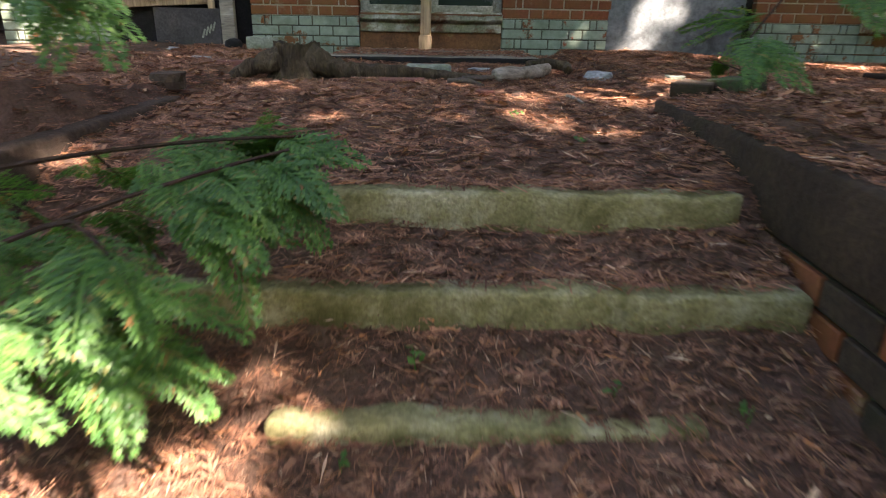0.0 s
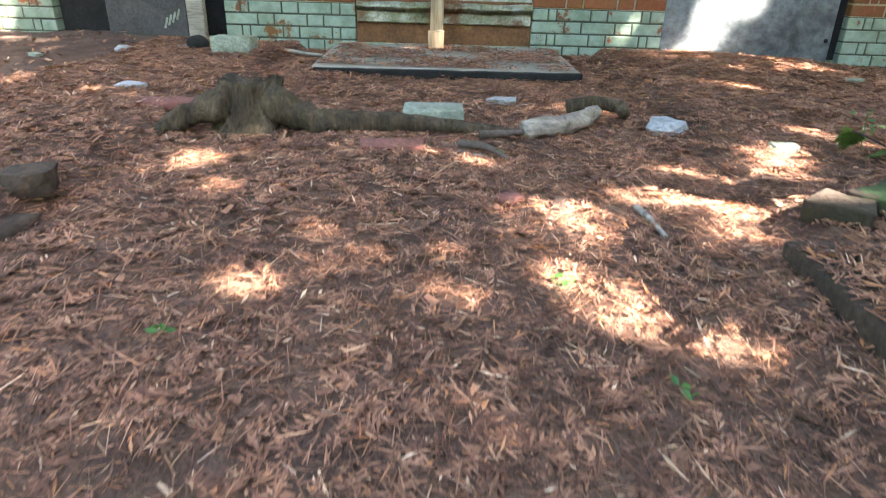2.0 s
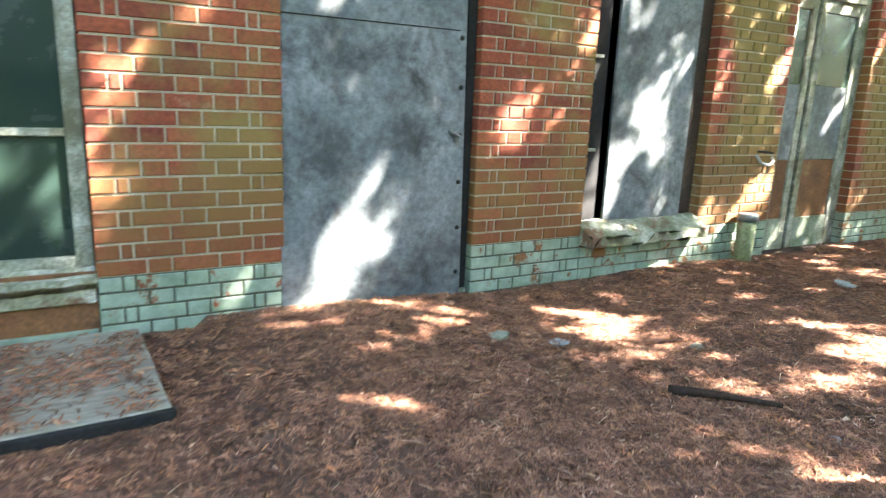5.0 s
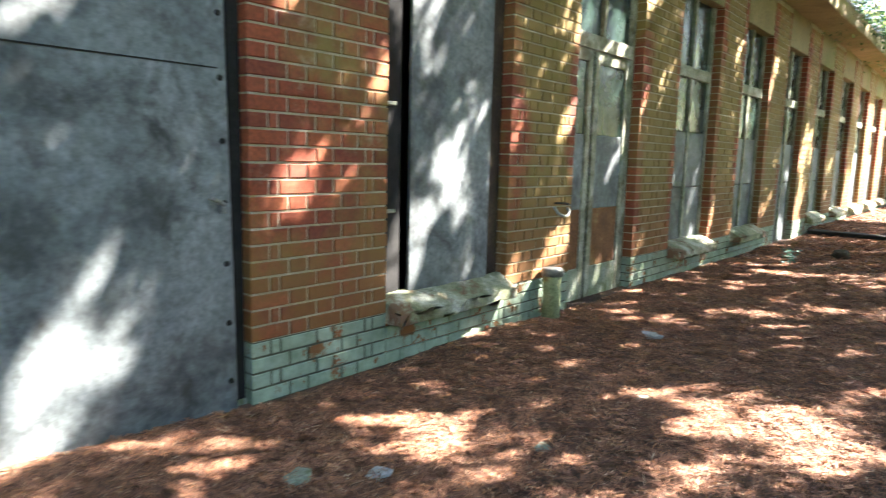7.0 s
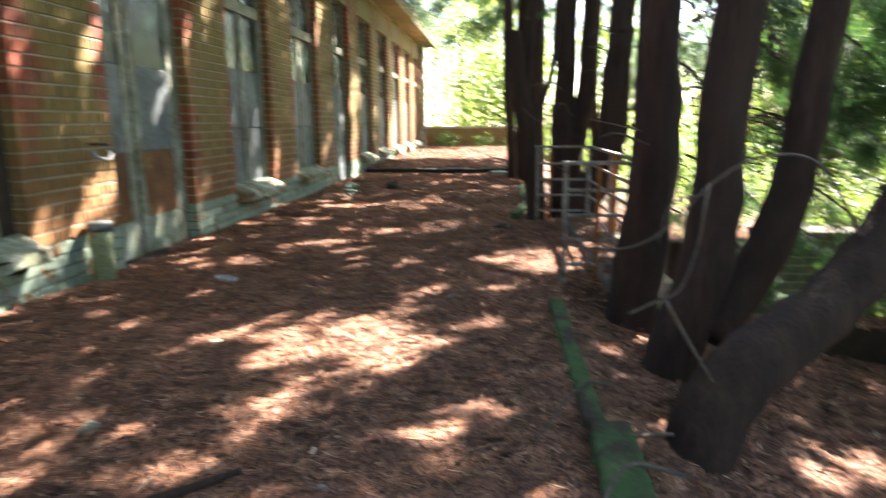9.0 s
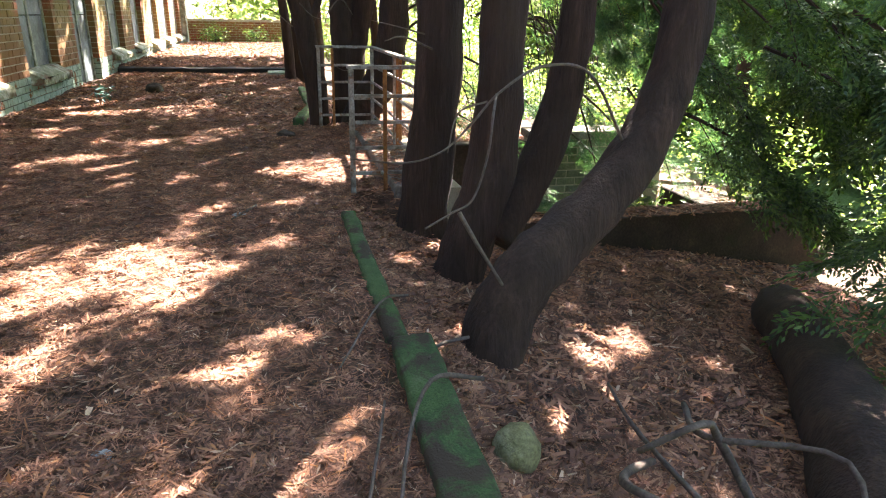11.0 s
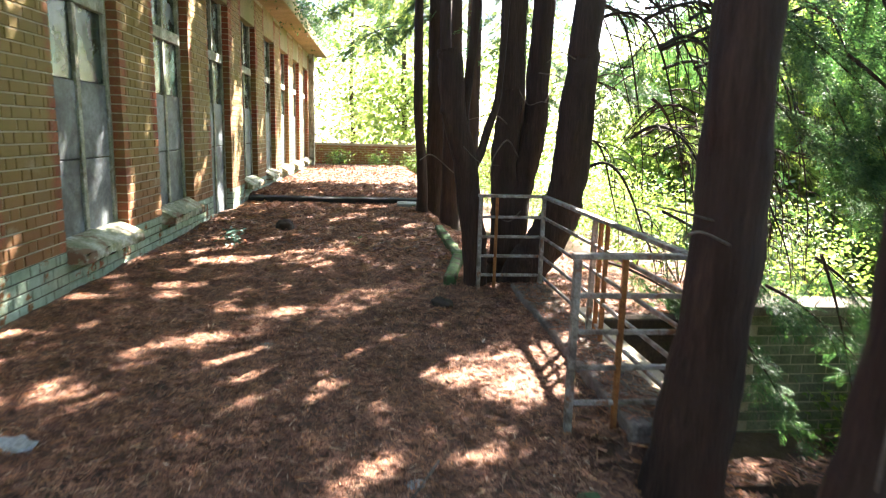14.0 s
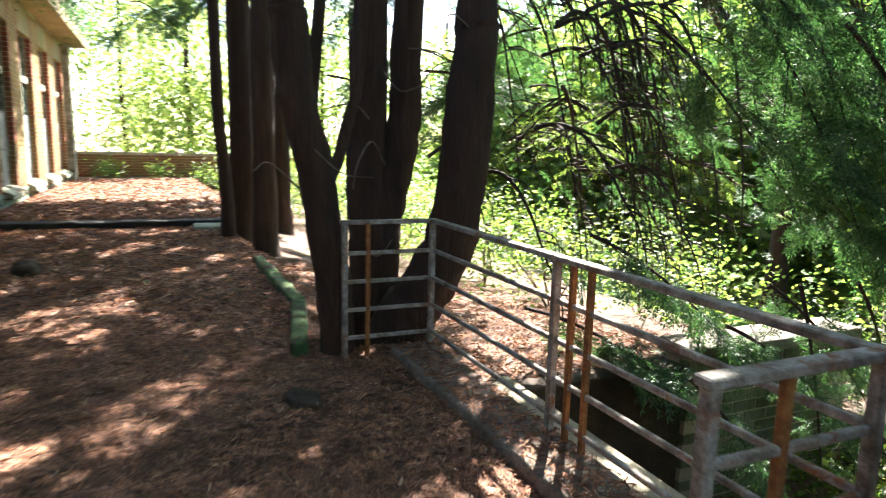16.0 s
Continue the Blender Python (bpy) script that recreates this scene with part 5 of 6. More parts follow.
for i in range(14):
    sx, sy = rb.uniform(13.0, 21.0), rb.uniform(2.2, 4.2)
    bough(OVER, (sx, sy, rb.uniform(3.2, 5.0)), (rb.uniform(-0.7, 0.7), rb.uniform(-0.3, 0.8), 0.0), rb.uniform(1.2, 1.9), 12, 390 + i, M_CEDAR if i % 2 else M_LEAF, (0.8, 1.3), SPRAY, rb.uniform(0.3, 0.6))

# low growth on the slope
SHRUB = "bright green leafy shrub on the slope below the terrace"
for i, (x, y, s) in enumerate(((3.2, -2.6, 0.8), (4.6, -3.2, 1.0), (6.2, -3.6, 0.9), (8.6, -2.8, 1.0), (9.8, -1.6, 0.8), (10.8, -0.4, 0.8), (11.6, -2.4, 1.1), (13.2, -0.8, 1.0), (14.6, 0.2, 0.9), (16.5, -1.2, 1.1), (18.8, 0.2, 1.0), (22.0, 0.0, 1.2), (24.6, 1.2, 1.0), (2.0, -3.6, 0.9), (0.4, -4.2, 0.9), (26.6, 5.0, 0.28), (26.5, 3.6, 0.25), (26.4, 2.4, 0.32), (7.3, -0.5, 0.35))):
    z0 = ground_at(x, y)
    sh = thing("shrub", SHRUB, "shrub", "", "", (x, y, z0))
    inv = Matrix.Translation((-x, -y, -z0))
    rs = np.random.default_rng(400 + i)
    pc = [tube([(x, y, z0 - 0.05), (x + rs.normal(0, 0.15) * s, y + rs.normal(0, 0.15) * s, z0 + 0.5 * s), (x + rs.normal(0, 0.4) * s, y + rs.normal(0, 0.4) * s, z0 + 1.0 * s)], [0.012, 0.009, 0.004], 5) for _ in range(6)]
    for v, f in pc:
        o = mesh_ob("stalk", v, f, M_TWIG, sh)
        o.matrix_parent_inverse = inv
    o = crown("leaves", [((x, y, z0 + 0.75 * s), (1.0 * s, 0.9 * s, 0.6 * s))], int((34 if 8 < x < 12 else 80) * s), CLUMP, M_LEAF, sh, 500 + i, (0.6, 1.0), 0.1)
    o.matrix_parent_inverse = inv

# the dark thicket below the kerb
DARK = "dark cedar thicket of drooping boughs below the kerb"
for i, (st, wy, ln) in enumerate((((4.6, 0.7, 1.5), (-0.5, -0.6, -0.45), 1.4), ((4.2, 0.3, 1.2), (-0.7, -0.3, -0.4), 1.4), ((4.9, 0.2, 1.0), (-0.5, -0.8, -0.3), 1.4), ((3.9, 0.1, 0.8), (-0.6, 0.2, -0.3), 1.2), ((4.4, -0.3, 1.8), (-0.6, -0.2, -0.45), 1.6), ((3.6, 0.4, 0.45), (-0.6, 0.25, -0.25), 1.0), ((5.1, 0.6, 0.6), (-0.4, -0.8, -0.3), 1.3), ((3.5, -0.3, 1.5), (-0.3, 0.1, -0.5), 1.3))):
    bough(DARK, st, wy, ln, 24, 800 + i, M_THICKET, (0.8, 1.3), SPRAY)

for i in range(8):
    sx, sy = rb.uniform(3.3, 5.7), rb.uniform(-0.9, 0.8)
    bough(DARK, (sx, sy, rb.uniform(0.3, 2.3)), (rb.uniform(-0.8, 0.3), rb.uniform(-0.6, 0.5), -0.2), rb.uniform(1.0, 1.5), 22, 820 + i, M_THICKET, (0.8, 1.3), SPRAY, rb.uniform(0.3, 0.7))

# sprays that hang into the steps
NEAR = "fresh green cedar bough reaching over the steps"
bough(NEAR, (-1.0, 0.66, -0.12), (0.70, 0.36, 0.34), 0.88, 19, 91, M_CEDAR_L, (0.75, 1.25), FROND, 0.12, 0.006)
bough(NEAR, (-0.95, 0.72, -0.10), (0.62, 0.12, 0.05), 0.6, 9, 92, M_CEDAR_L, (0.75, 1.2), FROND, 0.15, 0.006)
bough(NEAR, (-0.95, 0.62, 0.04), (0.5, 0.16, -0.25), 0.5, 6, 95, M_CEDAR_L, (0.75, 1.2), FROND, 0.15, 0.006)
bough(NEAR, (-0.98, 0.85, 0.06), (0.70, 0.30, 0.16), 0.78, 13, 96, M_CEDAR_L, (0.8, 1.2), FROND, 0.12, 0.006)
bough(NEAR, (-1.1, 0.95, 0.75), (0.62, 0.1, -0.35), 0.55, 6, 93, M_CEDAR_L, (0.75, 1.2), FROND, 0.15, 0.006)
bough(NEAR, (1.6, 2.05, 1.0), (-0.72, -0.40, -0.42), 1.1, 9, 94, M_CEDAR_L, (0.8, 1.3), FROND, 0.2, 0.006)
bough("small fresh green cedar sprig growing out of the needles", (1.62, 3.02, 0.02), (-0.40, 0.48, 0.34), 0.40, 6, 98, M_CEDAR_L, (0.5, 0.8), FROND, 0.15, 0.005)

# ---- canopy trees added overhead to shade the terrace ----
CAN = "cedar added to shade the terrace, its dark green crown out of view"
for i, (x, y, z) in enumerate(((0.8, -2.6, 6.0), (3.2, -3.6, 6.4), (5.8, -2.6, 6.2), (8.2, -3.4, 6.4), (11.6, 0.4, 6.6), (6.6, 0.2, 6.6))):
    yb = min(y - 2.5, -5.0)
    zb = ground_at(x, yb) - 0.2
    tree(CAN, [([(x, yb, zb), (x + 0.1, yb + 0.1, 1.5), (x, (y + yb) / 2, 4.2), (x, y, z + 1.2)], 0.15, 0.05)],
         [([(x, y - 1.0, 5.0), (x + 1.0, y, 5.6), (x + 1.9, y + 0.6, 5.9)], 0.05, 0.015), ([(x, y - 1.0, 5.0), (x - 1.0, y, 5.6), (x - 1.9, y + 0.4, 6.0)], 0.05, 0.015)],
         [((x, y, z), (2.4, 2.0, 1.1))], 560, SPRAY_BIG, M_CEDAR, 120 + i, (0.8, 1.5), clumps=30)

# iron railing on the roof edge
rr = thing("roof_railing", "dark rusty iron railing along the roof edge", "railing", "", "", (12.0, FACE - 0.45, TOP + 0.28))
inv = Matrix.Translation((-12.0, 0.45 - FACE, -TOP - 0.28))
for z in (TOP + 0.36, TOP + 0.80):
    o = boxed("rail", (12.0, FACE - 0.47, z), (26.4, FACE - 0.44, z + 0.03), M_RAIL, rr, "", 0.004)
    o.matrix_parent_inverse = inv
for i in range(73):
    o = boxed("baluster", (12.0 + 0.2 * i - 0.008, FACE - 0.463, TOP + 0.285), (12.0 + 0.2 * i + 0.008, FACE - 0.447, TOP + 0.80), M_RAIL, rr, "", 0.0)
    o.matrix_parent_inverse = inv

# growth on and over the eave
v = thing("eave_vine", "dark dry vines and leaves heaped on the roof edge", "vine", "", "", (20.0, FACE - 0.4, TOP + 0.28))
o = crown("leaves", [((x, FACE - 0.45, TOP + 0.36), (1.2, 0.35, 0.22)) for x in (15.5, 17.5, 19.5, 21.5, 23.5, 25.5)], 130, CLUMP, M_CEDAR, v, 77, (0.6, 1.0), 0.1)
o.matrix_parent_inverse = Matrix.Translation((-20.0, 0.4 - FACE, -TOP - 0.28))
for i, (x, y, z) in enumerate(((9.0, 4.2, 4.0), (11.0, 4.0, 4.3), (13.5, 4.2, 4.4))):
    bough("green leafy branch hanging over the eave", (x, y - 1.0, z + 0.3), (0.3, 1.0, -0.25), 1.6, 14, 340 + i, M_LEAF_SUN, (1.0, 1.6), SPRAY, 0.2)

# ---- litter ----
def litter(name, n, x0, x1, y0, y1, ln, wd, seed, label, up=0.25, lift=0.006, level=None):
    r = np.random.default_rng(seed)
    x, y = r.uniform(x0, x1, n), r.uniform(y0, y1, n)
    keep = level is not None or ~((x > 5.6) & (x < 7.9) & (y > -1.3) & (y < 2.05))
    if level is None:
        x, y = x[keep], y[keep]
    n = len(x)
    z = (sheet_at(x, y) if level is None else level) + lift + np.abs(r.normal(0, 0.006, n))
    strip = np.array([[-0.5, -0.6, 0], [-0.5, 0.6, 0], [0.5, 0.35, 0.04], [0.5, -0.35, 0.04]])
    f = np.array([[0, 3, 2, 1]])
    m = matrices(np.stack([x, y, z], -1), r.uniform(0, 6.28, n), r.normal(0, up, n), r.normal(0, 0.5, n), np.ones(n))
    sx, sy = r.uniform(0.5, 1.4, n) * ln, r.uniform(0.5, 1.6, n) * wd
    m[:, :3, 0] *= sx[:, None]
    m[:, :3, 1] *= sy[:, None]
    m[:, :3, 2] *= (sx * 0.8)[:, None]
    v, q = scatter((strip, f), m)
    o = mesh_ob(name, v, q, M_LITTER, None, label)
    return tagged(o, category="litter", kind="stuff")


litter("needle_litter", 150000, -2.2, 3.2, 0.2, 5.9, 0.050, 0.0019, 201, "dry red-brown cedar needles strewn on the ground", 0.14)
litter("needle_litter", 120000, 1.5, 9.0, 2.3, 5.9, 0.055, 0.0030, 202, "dry red-brown cedar needles strewn on the ground", 0.14)
litter("needle_litter", 30000, 9.0, 16.0, 2.4, 5.9, 0.08, 0.009, 203, "dry red-brown cedar needles strewn on the ground")
litter("needle_litter", 26000, 1.2, 6.0, -1.0, 2.6, 0.08, 0.010, 204, "dry red-brown cedar needles strewn on the slope")
litter("needle_litter", 14000, 15.3, 26.0, 2.0, 5.9, 0.12, 0.018, 206, "dry brown needles on the far end of the path")

def sprigs(n, x0, x1, y0, y1, size, seed, label):
    """Dry flat cedar sprigs: a stem with side shoots, lying on the ground."""
    r = np.random.default_rng(seed)
    def strip(px, py, ang, l, w):
        c, s = math.cos(ang), math.sin(ang)
        q = np.array([[0, -w / 2], [l * 0.6, -w * 0.6], [l, 0], [l * 0.6, w * 0.6]])
        return np.c_[q[:, 0] * c - q[:, 1] * s + px, q[:, 0] * s + q[:, 1] * c + py, np.array([0.0, 0.03, 0.05, 0.03])]
    parts = [strip(-0.5, 0, 0, 1.0, 0.07)] + [strip(-0.3 + 0.26 * i, 0, sg * 0.65, 0.42 - 0.09 * i, 0.075) for i in range(3) for sg in (-1, 1)]
    tpl = (np.concatenate(parts), np.arange(4 * len(parts)).reshape(-1, 4))
    x, y = r.uniform(x0, x1, n), r.uniform(y0, y1, n)
    ok = ~((x > 5.4) & (y < 2.36))
    x, y = x[ok], y[ok]
    k = len(x)
    z = sheet_at(x, y) + 0.008 + np.abs(r.normal(0, 0.006, k))
    v, q = scatter(tpl, matrices(np.stack([x, y, z], -1), r.uniform(0, 6.28, k), r.normal(0, 0.16, k), r.normal(0, 0.3, k), r.uniform(0.55, 1.3, k) * size))
    return tagged(mesh_ob("cedar_sprigs", v, q, M_LITTER, None, label), category="litter", kind="stuff")


sprigs(30000, -2.2, 3.0, 0.3, 5.9, 0.065, 221, "dry brown cedar sprigs strewn on the ground")
sprigs(30000, 1.5, 10.0, 2.4, 5.9, 0.075, 222, "dry brown cedar sprigs strewn on the path")
sprigs(7000, 1.2, 5.4, 0.2, 2.5, 0.09, 223, "dry brown cedar sprigs strewn on the slope")
litter("dead_leaves", 9000, -3.0, 9.0, 0.4, 5.9, 0.032, 0.011, 205, "curled brown dead leaves among the needles", 0.35)
litter("coping_litter", 2600, 5.65, 8.38, 2.06, 2.33, 0.05, 0.005, 207, "dry needles strewn on the coping under the railing", 0.14, 0.004, 0.045)
litter("wall_litter", 2600, 5.60, 5.83, -1.25, 2.0, 0.07, 0.008, 212, "dry needles strewn on the side wall of the sunken area", 0.14, 0.004, -0.28)
litter("wall_litter", 1500, 0.87, 1.02, 0.6, 2.5, 0.05, 0.004, 208, "dry needles strewn on the low wall", 0.14, 0.004, 0.045)
litter("step_litter", 900, -0.60, 0.78, 1.515, 1.62, 0.05, 0.003, 209, "dry needles strewn on the mossy step", 0.14, 0.004, -0.075)
litter("step_litter", 900, -0.58, 0.80, 1.215, 1.32, 0.05, 0.003, 210, "dry needles strewn on the mossy step", 0.14, 0.004, -0.228)
litter("needle_litter", 22000, 7.95, 13.0, -0.4, 2.5, 0.07, 0.008, 211, "dry brown needles on the bank beyond the railing", 0.3)

# ---- things on the terrace ----
def blob(name, at, size, mat, label, category, rough=0.25, seed=0.0, turn=0.0, flat=0.0, group=""):
    """A broken stone or lump, faceted and uneven, resting on the ground."""
    bm = bmesh.new()
    bmesh.ops.create_icosphere(bm, subdivisions=2 if flat else 3, radius=1.0)
    for v in bm.verts:
        n1 = noise.noise(v.co * 1.3 + Vector((seed, 0, 0))) * (1.8 if flat else 1.0)
        v.co *= 1 + rough * n1 + rough * 0.35 * noise.noise(v.co * 4 + Vector((0, seed, 0)))
        if flat:
            v.co.x = max(-0.8, min(0.8, v.co.x))
            v.co.z = max(-0.5, min(0.55, v.co.z))
        v.co = Vector((v.co.x * size[0], v.co.y * size[1], v.co.z * size[2]))
    low = min(v.co.z for v in bm.verts)
    ob = part(name, bm, mat, None, label, not flat)
    ob.matrix_basis = pose(at[0], at[1], ground_at(at[0], at[1]) - low - size[2] * 0.25, 0, 0, turn)
    return tagged(ob, category=category, group=group)


def stump():
    """A rotten stump with spreading roots."""
    x, y = -0.85, 3.68
    s = thing("tree_stump", "rotten mossy tree stump with long spreading roots", "stump", "", "", (x, y, 0))
    inv = Matrix.Translation((-x, -y, 0))
    bm = bmesh.new()
    segs, rings = 88, 14
    rows = []
    for i in range(rings):
        t = i / (rings - 1)
        row = []
        for k in range(segs):
            a = 2 * math.pi * k / segs
            groove = 0.020 * noise.noise(Vector((math.cos(a) * 5, math.sin(a) * 5, t * 0.8))) * (0.35 + 0.65 * t) + 0.012 * noise.noise(Vector((k * 1.7, t * 5.0, 3)))
            r = 0.122 + 0.10 * (1 - t) ** 2.2 + groove + 0.018 * noise.noise(Vector((math.cos(a) * 2, math.sin(a) * 2, t * 2)))
            ragged = 0.022 * noise.noise(Vector((math.cos(a) * 1.6, math.sin(a) * 1.6, 7))) + 0.022 * noise.noise(Vector((k * 0.45, 9, 1))) + 0.010 * noise.noise(Vector((k * 1.7, 2, 1)))
            zz = -0.06 + 0.25 * t + ragged * t ** 2
            row.append(bm.verts.new((x + r * math.cos(a), y + r * math.sin(a) * 0.9, zz)))
        rows.append(row)
    for r0, r1 in zip(rows, rows[1:]):
        for k in range(segs):
            bm.faces.new((r0[k], r0[(k + 1) % segs], r1[(k + 1) % segs], r1[k]))
    c = bm.verts.new((x, y, 0.14))
    for k in range(segs):
        bm.faces.new((rows[-1][k], rows[-1][(k + 1) % segs], c))
    o = part("body", bm, M_STUMP, s, "", True)
    o.matrix_parent_inverse = inv
    roots = [([(x + 0.08, y - 0.05, 0.12), (x + 0.22, y - 0.08, 0.065), (x + 0.36, y - 0.08, 0.045), (x + 0.6, y - 0.05, 0.045), (x + 0.9, y - 0.03, 0.02), (x + 1.12, y - 0.06, 0.008)], 0.066, 0.020),
             ([(x - 0.08, y - 0.08, 0.10), (x - 0.22, y - 0.14, 0.07), (x - 0.34, y - 0.22, 0.0)], 0.07, 0.025),
             ([(x, y + 0.1, 0.08), (x - 0.1, y + 0.35, 0.03), (x - 0.15, y + 0.5, -0.03)], 0.06, 0.02)]
    for i, (p, ra, rb_) in enumerate(roots):
        path = smooth_path(p, 10)
        v, f = tube(path, list(np.linspace(ra, rb_, len(path))), 14, 0.42, 5.0 + i)
        o = mesh_ob("root", v, f, M_STUMP, s, "", True)
        o.matrix_parent_inverse = inv


stump()
bm = slab(bmesh.new(), (-0.13, -0.085, -0.02), (0.13, 0.085, 0.085), 0.05, 0.006, 0.012)
ob = part("concrete_block", bm, M_CONC, None, "pale greenish concrete block lying behind the stump's root", True)
ob.matrix_basis = pose(-0.10, 3.80, ground_at(-0.10, 3.80), 0, 0, 4)
tagged(ob, category="block")
bm = slab(bmesh.new(), (-0.13, -0.07, -0.02), (0.13, 0.07, 0.09), 0.05, 0.006, 0.012)
ob = part("concrete_block", bm, M_CONC, None, "pale greenish concrete block lying near the wall", True)
ob.matrix_basis = pose(-1.44, 5.22, ground_at(-1.44, 5.22) + 0.01, 0, 0, -3)
tagged(ob, category="block")
blob("pale_rock", (0.90, 3.76), (0.105, 0.075, 0.055), M_ROCK, "pale angular rock on the needles", "rock", 0.3, 2.0, 15, 1)
blob("pale_rock", (0.22, 4.25), (0.10, 0.05, 0.03), M_ROCK, "flat pale stone chip on the needles", "rock", 0.3, 5.0, 5, 1)
blob("pale_rock", (-0.98, 4.42), (0.06, 0.05, 0.04), M_ROCK, "small pale stone on the needles", "rock", 0.3, 7.0, 5, 1)
blob("pale_rock", (-1.55, 4.05), (0.10, 0.06, 0.03), M_ROCK, "flat pale stone chip on the needles", "rock", 0.3, 9.0, 5, 1)
def flat_stone(name, at, size, turn, tilt, mat, label, category="stone", sink=0.012):
    """A broken slab with worn edges lying on the ground."""
    bm = slab(bmesh.new(), (-size[0], -size[1], -size[2]), (size[0], size[1], size[2]), 0.05, 0.006, 0.008)
    for v in bm.verts:
        v.co.x *= 1 + 0.28 * noise.noise(Vector((at[0] * 9, v.co.y * 12, 0)))
        v.co.y *= 1 + 0.28 * noise.noise(Vector((v.co.x * 12, at[1] * 9, 4)))
    ob = part(name, bm, mat, None, label, True)
    ob.matrix_basis = pose(at[0], at[1], ground_at(at[0], at[1]) + size[2] - sink, tilt, tilt * 0.5, turn)
    return tagged(ob, category=category)


flat_stone("mossy_stone", (1.07, 2.69), (0.075, 0.055, 0.035), -40, 4, M_DARKSTONE, "dark broken slab at the end of the low wall")
flat_stone("mossy_stone", (1.25, 2.73), (0.10, 0.09, 0.040), 30, -6, M_GREENMOSS, "green mossy slab beside the low wall")
flat_stone("brick_fragment", (-0.23, 3.36), (0.12, 0.055, 0.018), 4, 0, M_BRICKBIT, "flat dull red brick half sunk in the needles", "brick")
flat_stone("brick_fragment", (-1.22, 3.72), (0.13, 0.055, 0.020), 3, 0, M_BRICKBIT, "flat dull red brick half sunk in the needles", "brick")
flat_stone("brick_fragment", (0.18, 2.81), (0.045, 0.03, 0.020), 40, 5, M_BRICKBIT, "small broken red brick on the needles", "brick")
flat_stone("bark_chunk", (0.32, 2.78), (0.022, 0.045, 0.016), -15, 8, M_BARK, "dark chunk of bark on the needles", "bark")
flat_stone("wood_chip", (-0.02, 3.47), (0.045, 0.022, 0.012), -10, 6, M_DRIFT, "pale splintered wood chip on the needles", "wood chip")
flat_stone("wood_chip", (0.07, 3.38), (0.055, 0.014, 0.012), -35, 4, M_DRIFT, "pale splintered wood chip on the needles", "wood chip")
flat_stone("wood_chip", (0.04, 3.25), (0.035, 0.022, 0.010), 10, 4, M_DRIFT, "pale splintered wood chip on the needles", "wood chip")
flat_stone("stone_chip", (1.22, 3.38), (0.05, 0.03, 0.022), 5, 3, M_CONC, "greenish chip of concrete on the needles", "rubble")
blob("mossy_stone", (2.93, 2.46), (0.08, 0.07, 0.08), M_MOSS, "rounded mossy stone beside the kerb", "stone", 0.2, 6.0, 10)
blob("mossy_stone", (-1.20, 2.72), (0.09, 0.08, 0.065), M_DARKSTONE, "dark mossy square stone at the end of the low wall", "stone", 0.2, 8.0, 10, 1)
blob("dark_clod", (11.54, 4.75), (0.20, 0.12, 0.08), M_DARKSTONE, "dark clod of earth on the path", "clod", 0.35, 10.0, 10)
blob("dark_clod", (7.75, 3.02), (0.13, 0.08, 0.03), M_DARKSTONE, "dark flat clod near the cedar's foot", "clod", 0.35, 11.0, 10)
for i, (x, y, sx) in enumerate(((2.66, 4.9, 0.07), (3.35, 4.55, 0.06), (5.6, 5.0, 0.11), (4.3, 4.5, 0.05), (-2.2, 5.3, 0.08), (-2.6, 5.0, 0.06), (-1.85, 5.45, 0.06), (2.4, 5.1, 0.08), (3.0, 3.6, 0.035), (6.9, 4.2, 0.05), (5.2, 3.35, 0.05))):
    blob("stone_chip", (x, y), (sx, sx * 0.6, sx * 0.35), M_CONC if i % 2 else M_ROCK, "pale chip of rubble among the needles", "rubble", 0.35, 20.0 + i, 30 * i, 1, "rubble chips")


def stick(points, r, label, mat=None, name="fallen_branch"):
    path = smooth_path(points, 5)
    v, f = tube(path, list(np.linspace(r, r * (0.85 if name == "broken_log" else 0.5), len(path))), 10, 0.35, points[0][0])
    ob = mesh_ob(name, v, f, mat or M_TWIG, None, label, True)
    tagged(ob, category="branch")


stick([(0.28, 3.60, 0.03), (0.36, 3.63, 0.045), (0.45, 3.68, 0.04), (0.55, 3.76, 0.055), (0.60, 3.84, 0.06)], 0.042, "bleached broken log on the needles", M_DRIFT, "broken_log")
stick([(0.10, 3.56, 0.02), (0.35, 3.62, 0.03)], 0.018, "pale peeled stick on the needles")
stick([(0.50, 3.90, 0.07), (0.60, 3.93, 0.085), (0.72, 3.92, 0.075), (0.74, 3.86, 0.05)], 0.032, "mossy broken log lying on another", M_STUMP, "broken_log")
stick([(0.02, 3.42, 0.02), (0.12, 3.36, 0.03), (0.2, 3.26, 0.015)], 0.016, "pale peeled stick on the needles")
stick([(2.74, 4.22, 0.02), (2.9, 4.05, 0.03), (3.08, 3.88, 0.02)], 0.022, "dark fallen branch on the needles", M_BARK)
stick([(0.95, 2.3, 0.02), (1.5, 2.9, 0.05), (2.3, 3.0, 0.04), (3.0, 2.85, 0.08)], 0.008, "thin dry fallen twig on the needles")
stick([(0.55, 2.80, 0.02), (0.56, 2.70, 0.028), (0.58, 2.59, 0.018)], 0.011, "short pale peeled stick on the needles", M_DRIFT)
stick([(3.15, 2.5, 0.02), (3.05, 2.7, 0.10), (2.7, 2.85, 0.08), (2.2, 2.95, 0.03)], 0.008, "thin dry fallen twig across the kerb")
stick([(3.9, 2.6, 0.0), (3.7, 2.75, 0.07), (3.3, 2.95, 0.03)], 0.006, "thin dry fallen twig across the kerb")
